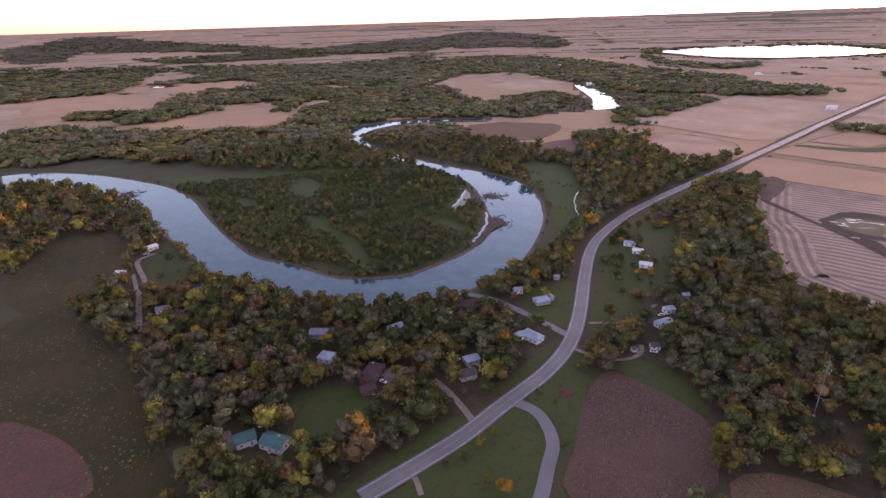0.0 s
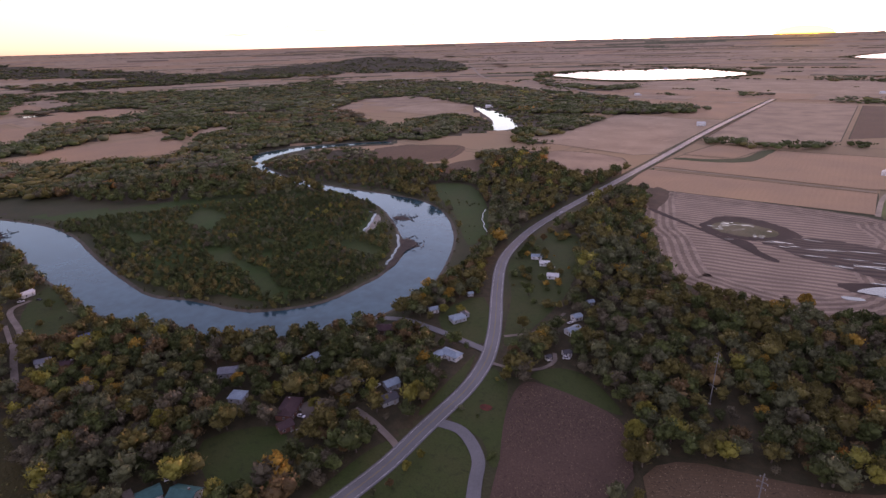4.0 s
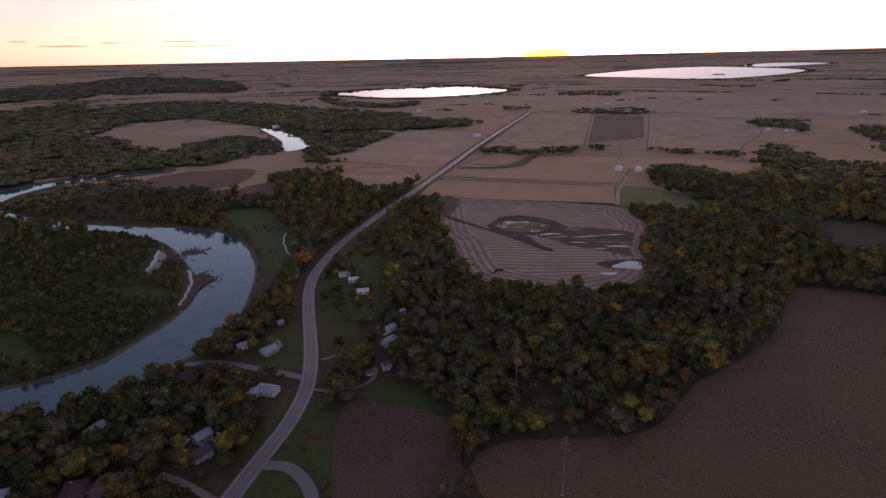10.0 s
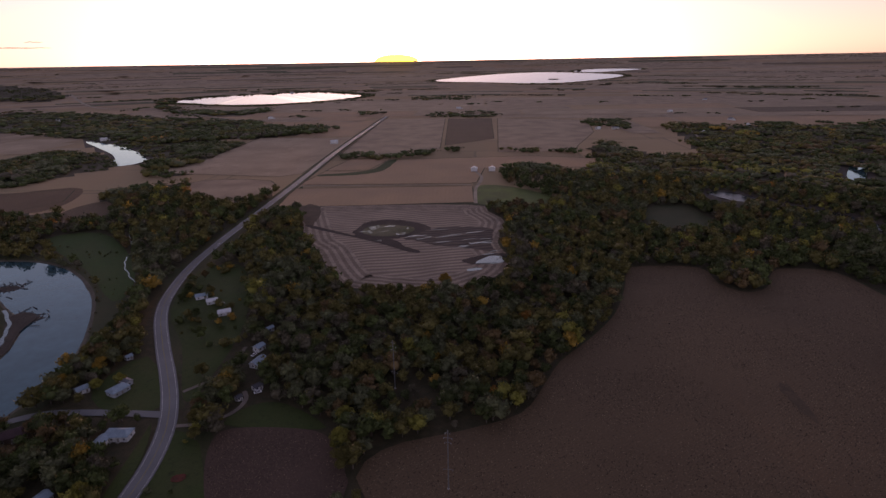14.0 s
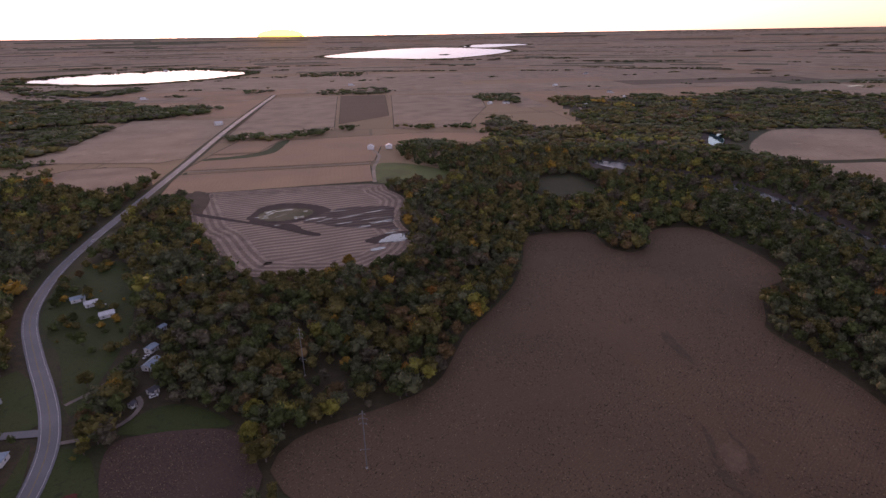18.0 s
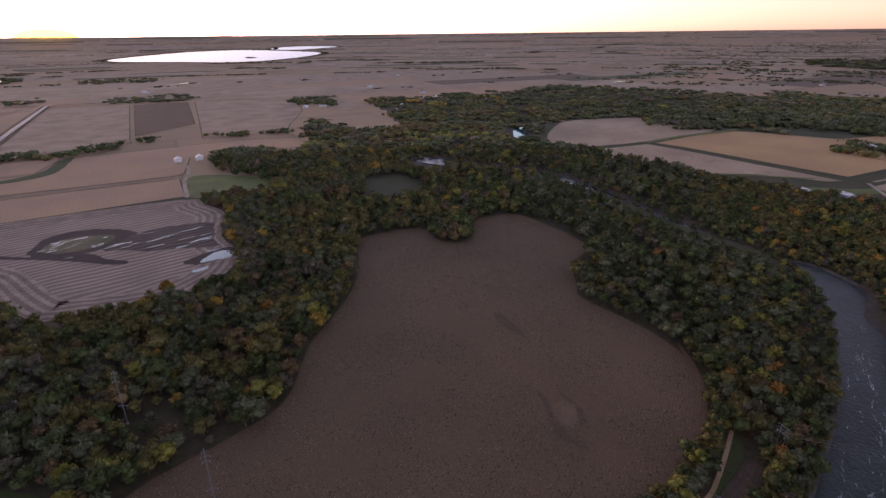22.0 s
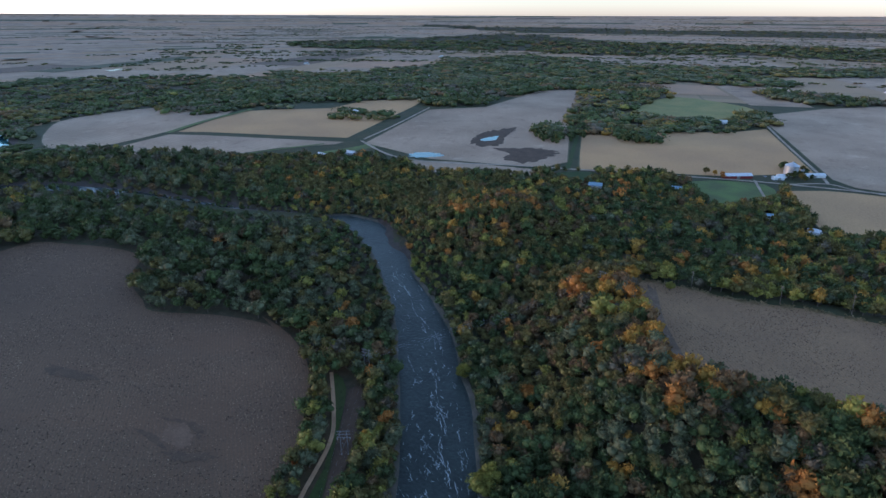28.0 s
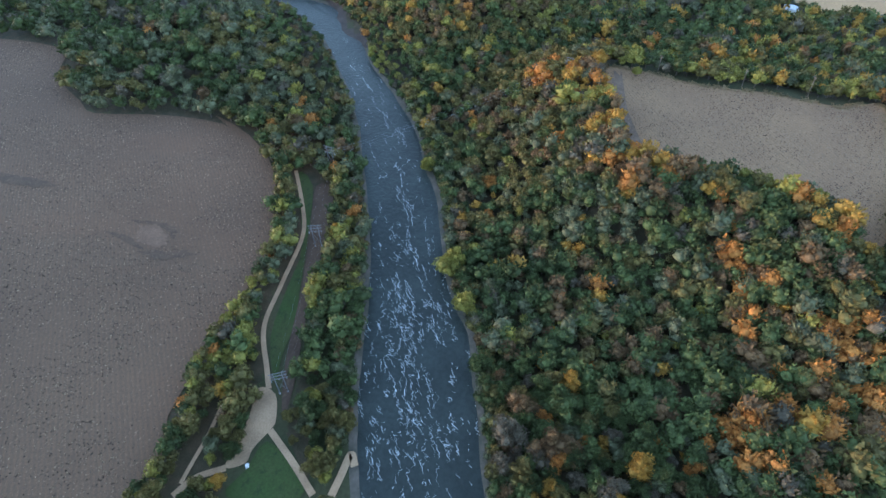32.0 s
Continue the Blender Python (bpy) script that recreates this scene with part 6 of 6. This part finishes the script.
sheet("ground_flower_bed", ragged(np.array([(SPOT["redbed"][0] + 3.4 * math.cos(a), SPOT["redbed"][1] + 2.6 * math.sin(a)) for a in np.arange(24) * math.pi / 12]), 9, 0.35), 0.3, RED_SOIL, "red brown patch in the roadside grass", "flower bed", drape=True)

# slivers of standing water along the wet rows
sliver = np.random.default_rng(31)
for where, count, big in (("mud_patch", 17, 1.0), ("ring_grass", 22, 0.35), ("puddle_mud", 5, 0.7), ("mud_streak", 4, 0.5)):
    poly = spline(pts(where), True, 4)
    lo, hi = poly.min(0), poly.max(0)
    for k in range(count * 4):
        c = sliver.uniform(lo, hi)
        if not inside(poly, c[None])[0] or count <= 0:
            continue
        count -= 1
        t = np.arange(18) * math.pi / 9
        lng, wid, a = sliver.uniform(4, 13) * big, sliver.uniform(0.5, 1.3), radians(sliver.normal(6, 7))
        q = np.stack([np.cos(t) * lng, np.sin(t) * wid], 1) * (1 + 0.25 * sliver.normal(size=(18, 1)))
        q = q @ np.array([[math.cos(a), math.sin(a)], [-math.sin(a), math.cos(a)]]) + c
        sheet("ground_puddle", q, 0.47 + 0.002 * k, PUDDLE, "thin sliver of standing water in the wet field", "puddle", drape=True)

# ---------------------------------------------------------------- riffles on the river
def riffles():
    """Thin broken threads of foam that run and braid along the current."""
    r = np.random.default_rng(11)
    west, east = spline(pts("rapids_west"), parts=8), spline(pts("rapids_east"), parts=8)[::-1]
    vs, fs, n = [], [], 0

    def at(t, s):
        u, v = min(max(t, 0), 0.999) * (len(west) - 1), min(max(t, 0), 0.999) * (len(east) - 1)
        a = west[int(u)] + (west[int(u) + 1] - west[int(u)]) * (u % 1)
        b = east[int(v)] + (east[int(v) + 1] - east[int(v)]) * (v % 1)
        return a + (b - a) * s

    for k in range(1900):
        t, s = 0.34 + 0.66 * r.beta(2.0, 1.0), np.clip(r.normal(0.5, 0.21), 0.05, 0.95)
        lane = noise.noise((t * 30, s * 7, 0.5))
        if lane < r.uniform(-0.5, 0.4):
            continue
        steps, run = int(r.integers(5, 18) if k < 760 else r.integers(2, 5)), r.uniform(0.0006, 0.0012)
        wide, drift, ph = r.uniform(0.03, 0.12), r.normal(0, 0.0015), r.uniform(0, 50)
        line = []
        for i in range(steps + 1):
            ss = s + drift * i + 0.045 * noise.noise((ph + i * 0.35, k, 0)) + r.normal(0, 0.003)
            line.append(at(t + run * i, ss))
        line = np.array(line)
        d = np.gradient(line, axis=0)
        d /= np.linalg.norm(d, axis=1)[:, None] + 1e-9
        side = np.stack([-d[:, 1], d[:, 0]], 1)
        w = wide * np.sin(np.linspace(0.15, 3.0, steps + 1)) * r.uniform(0.3, 1.6, steps + 1)
        for i in range(steps + 1):
            vs += [(*(line[i] + side[i] * w[i]), -0.76), (*(line[i] - side[i] * w[i]), -0.76)]
            if i:
                fs.append((n + 2 * i - 2, n + 2 * i - 1, n + 2 * i + 1, n + 2 * i))
        n += 2 * (steps + 1)
    tagged(new("riffles", mesh_of("riffles", vs, fs, [FOAM])), "broken white foam streaks on the fast river", "foam", kind="stuff")


riffles()

# ---------------------------------------------------------------- stubble tufts and clods
def tufts(name, field, count, size, label):
    """Small tufts of straw and clods of soil left on a cut field, in rough rows."""
    poly = spline(pts(field), True, 3)
    lo, hi = poly.min(0), poly.max(0)
    r = np.random.default_rng(count)
    xy = r.uniform(lo, hi, (count * 3, 2))
    xy = xy[inside(poly, xy) & (away(poly, xy, 3.0) > 1.5)]
    patchy = np.array([noise.noise((x * 0.03, y * 0.03, 12)) for x, y in xy]) + r.normal(0, 0.25, len(xy))
    xy = xy[patchy > -0.15][:count]
    n = len(xy)
    a, s = r.uniform(0, 6.283, n), r.uniform(*size, n)
    z = terrain(xy, False) + 0.22
    v = np.zeros((n, 4, 3))
    for k in range(3):
        v[:, k, 0], v[:, k, 1] = xy[:, 0] + np.cos(a + 2.09 * k) * s * (1.6 if k == 0 else 0.7), xy[:, 1] + np.sin(a + 2.09 * k) * s * (1.6 if k == 0 else 0.7)
        v[:, k, 2] = z
    v[:, 3] = np.c_[xy, z + s * 0.9]
    f = np.array([[0, 1, 3], [1, 2, 3], [2, 0, 3]])[None] + (np.arange(n) * 4)[:, None, None]
    tone = np.repeat((r.random(n) < 0.45).astype(int), 3)
    tagged(new(name, mesh_of(name, v.reshape(-1, 3), f.reshape(-1, 3), [STUBBLE["clod"], STUBBLE["straw"]], tone)), label, "stubble", kind="stuff")


tufts("stubble_tufts", "big_field", 30000, (0.16, 0.46), "straw tufts and soil clods on the cut field")
tufts("stubble_tufts", "bluff_field", 9000, (0.15, 0.4), "straw tufts and clods on the bluff field")
def margin_tufts():
    """Dry pale grass clumps along the rim of the bluff field."""
    r = np.random.default_rng(17)
    edge = spline(pts("bluff_field"), True, 12)
    edge = edge[(edge[:, 0] > 225)]
    xy = edge[r.integers(0, len(edge), 5200)] + r.normal(0, 1.5, (5200, 2))
    xy = xy[np.array([noise.noise((x * 0.12, y * 0.12, 5)) for x, y in xy]) > -0.22]
    n, a, s = len(xy), r.uniform(0, 6.283, len(xy)), r.uniform(0.25, 0.8, len(xy))
    z = terrain(xy, False)
    v = np.zeros((n, 3, 3))
    for k in range(3):
        v[:, k] = np.c_[xy[:, 0] + np.cos(a + 3.14 * k) * s * (k < 2), xy[:, 1] + np.sin(a + 3.14 * k) * s * (k < 2), z + (s * 1.3 if k == 2 else 0.1)]
    tagged(new("dry_grass", mesh_of("dry_grass", v.reshape(-1, 3), np.arange(n * 3).reshape(-1, 3), [DRY])), "strip of dry tan grass clumps round the bluff field", "grass", kind="stuff")


margin_tufts()
tufts("stubble_tufts", "south_field", 3000, (0.15, 0.38), "straw tufts and clods on the small dark field")

# ---------------------------------------------------------------- tussocks and low brush
def brush(name, label, outline, step, size, kinds, lod="far", thin=-0.15, gap=1.0):
    poly = spline(pts(outline), True, 3)
    lo, hi = poly.min(0), poly.max(0)
    gx, gy = np.meshgrid(np.arange(lo[0], hi[0], step), np.arange(lo[1], hi[1], step))
    xy = np.stack([gx.ravel(), gy.ravel()], 1)
    xy += rng.uniform(-0.5, 0.5, xy.shape) * step
    xy = xy[inside(poly, xy)]
    xy = xy[np.array([noise.noise((x * 0.04, y * 0.04, 8)) for x, y in xy]) + rng.normal(0, 0.2, len(xy)) > thin]
    for line, width in LINES:
        xy = xy[away(line, xy, width + 3, False) > width / 2 + gap]
    h = rng.uniform(*size, len(xy))
    forest(name, label, xy, terrain(xy) - 0.25 * h, h, rng.choice(kinds, len(xy)), lod, width=1.5)


brush("marsh_tussocks", "low olive tussocks and shrubs in the marsh", "marsh", 3.4, (0.5, 1.3), [1, 2, 2, 3], "tussock", 0.0)
brush("meadow_tussocks", "low grey green tussocks in the meadow", "grey_meadow", 5.0, (0.6, 1.6), [2, 3, 3, 0], "tussock", 0.1)
brush("meadow_shrubs", "scattered low shrubs by the river", "meadow", 8.0, (0.8, 2.4), [0, 1, 2], "far", 0.3)
brush("lawn_shrubs", "garden shrubs and young trees on the lawn", "lawn_b", 8.5, (1.5, 8.0), [1, 2, 2, 5, 3], "mid", 0.1)
brush("lawn_shrubs", "garden shrubs and young trees on the lawn", "lawn_d", 10.0, (1.5, 5.0), [1, 2, 4, 3], "mid", 0.25)
brush("lawn_shrubs", "garden shrubs and young trees on the lawn", "lawn_f", 12.0, (2, 6.0), [1, 2, 3], "mid", 0.2)

# trees of the eastern farmyard
yard = np.random.default_rng(44)
for s, dx, dy, count, kinds in (("bin", 25, -8, 7, (0, 0, 1)), ("barn1", -6, 24, 4, (6, 5, 2)), ("barn2", 0, -20, 6, (0, 1, 2)), ("barn3", 14, 4, 5, (0, 2, 1)), ("hW", 12, 10, 4, (2, 5, 0))):
    for k in range(count):
        x, y = SPOT[s][0] + dx + yard.normal(0, 9), SPOT[s][1] + dy + yard.normal(0, 9)
        plant((x, y), float(terrain([(x, y)])[0]) - 0.2, yard.uniform(6, 11), int(yard.choice(kinds)))

# ---------------------------------------------------------------- far farmsteads
def farmstead(x, y, k):
    """A far farmhouse: walls, two roof slopes and a shed wing."""
    top = place((x, y), 20 * k, "farmhouse", 0.4)
    part("wall", gable_walls(16, 9, 5, 3), WALL["white"], top)
    for side in (1, -1):
        part("roof_slope", slope(16, 9, 5.02, 3, side), ROOF["white" if k % 2 else "grey"], top)
    part("wing", box(8, 15, -3.5, 3.5, -0.3, 3.4), WALL["white"], top)
    part("wing_roof", box(8, 15.4, -3.9, 3.9, 3.42, 3.7), ROOF["grey"], top)
    tagged(top, "small white farmhouse far out on the plain", "farmhouse", "far farmsteads")


far_rng = np.random.default_rng(21)
for k in range(22):
    a, d = radians(far_rng.uniform(-35, 180)), far_rng.uniform(1500, 3400)
    farmstead(math.cos(a) * d, math.sin(a) * d, k)
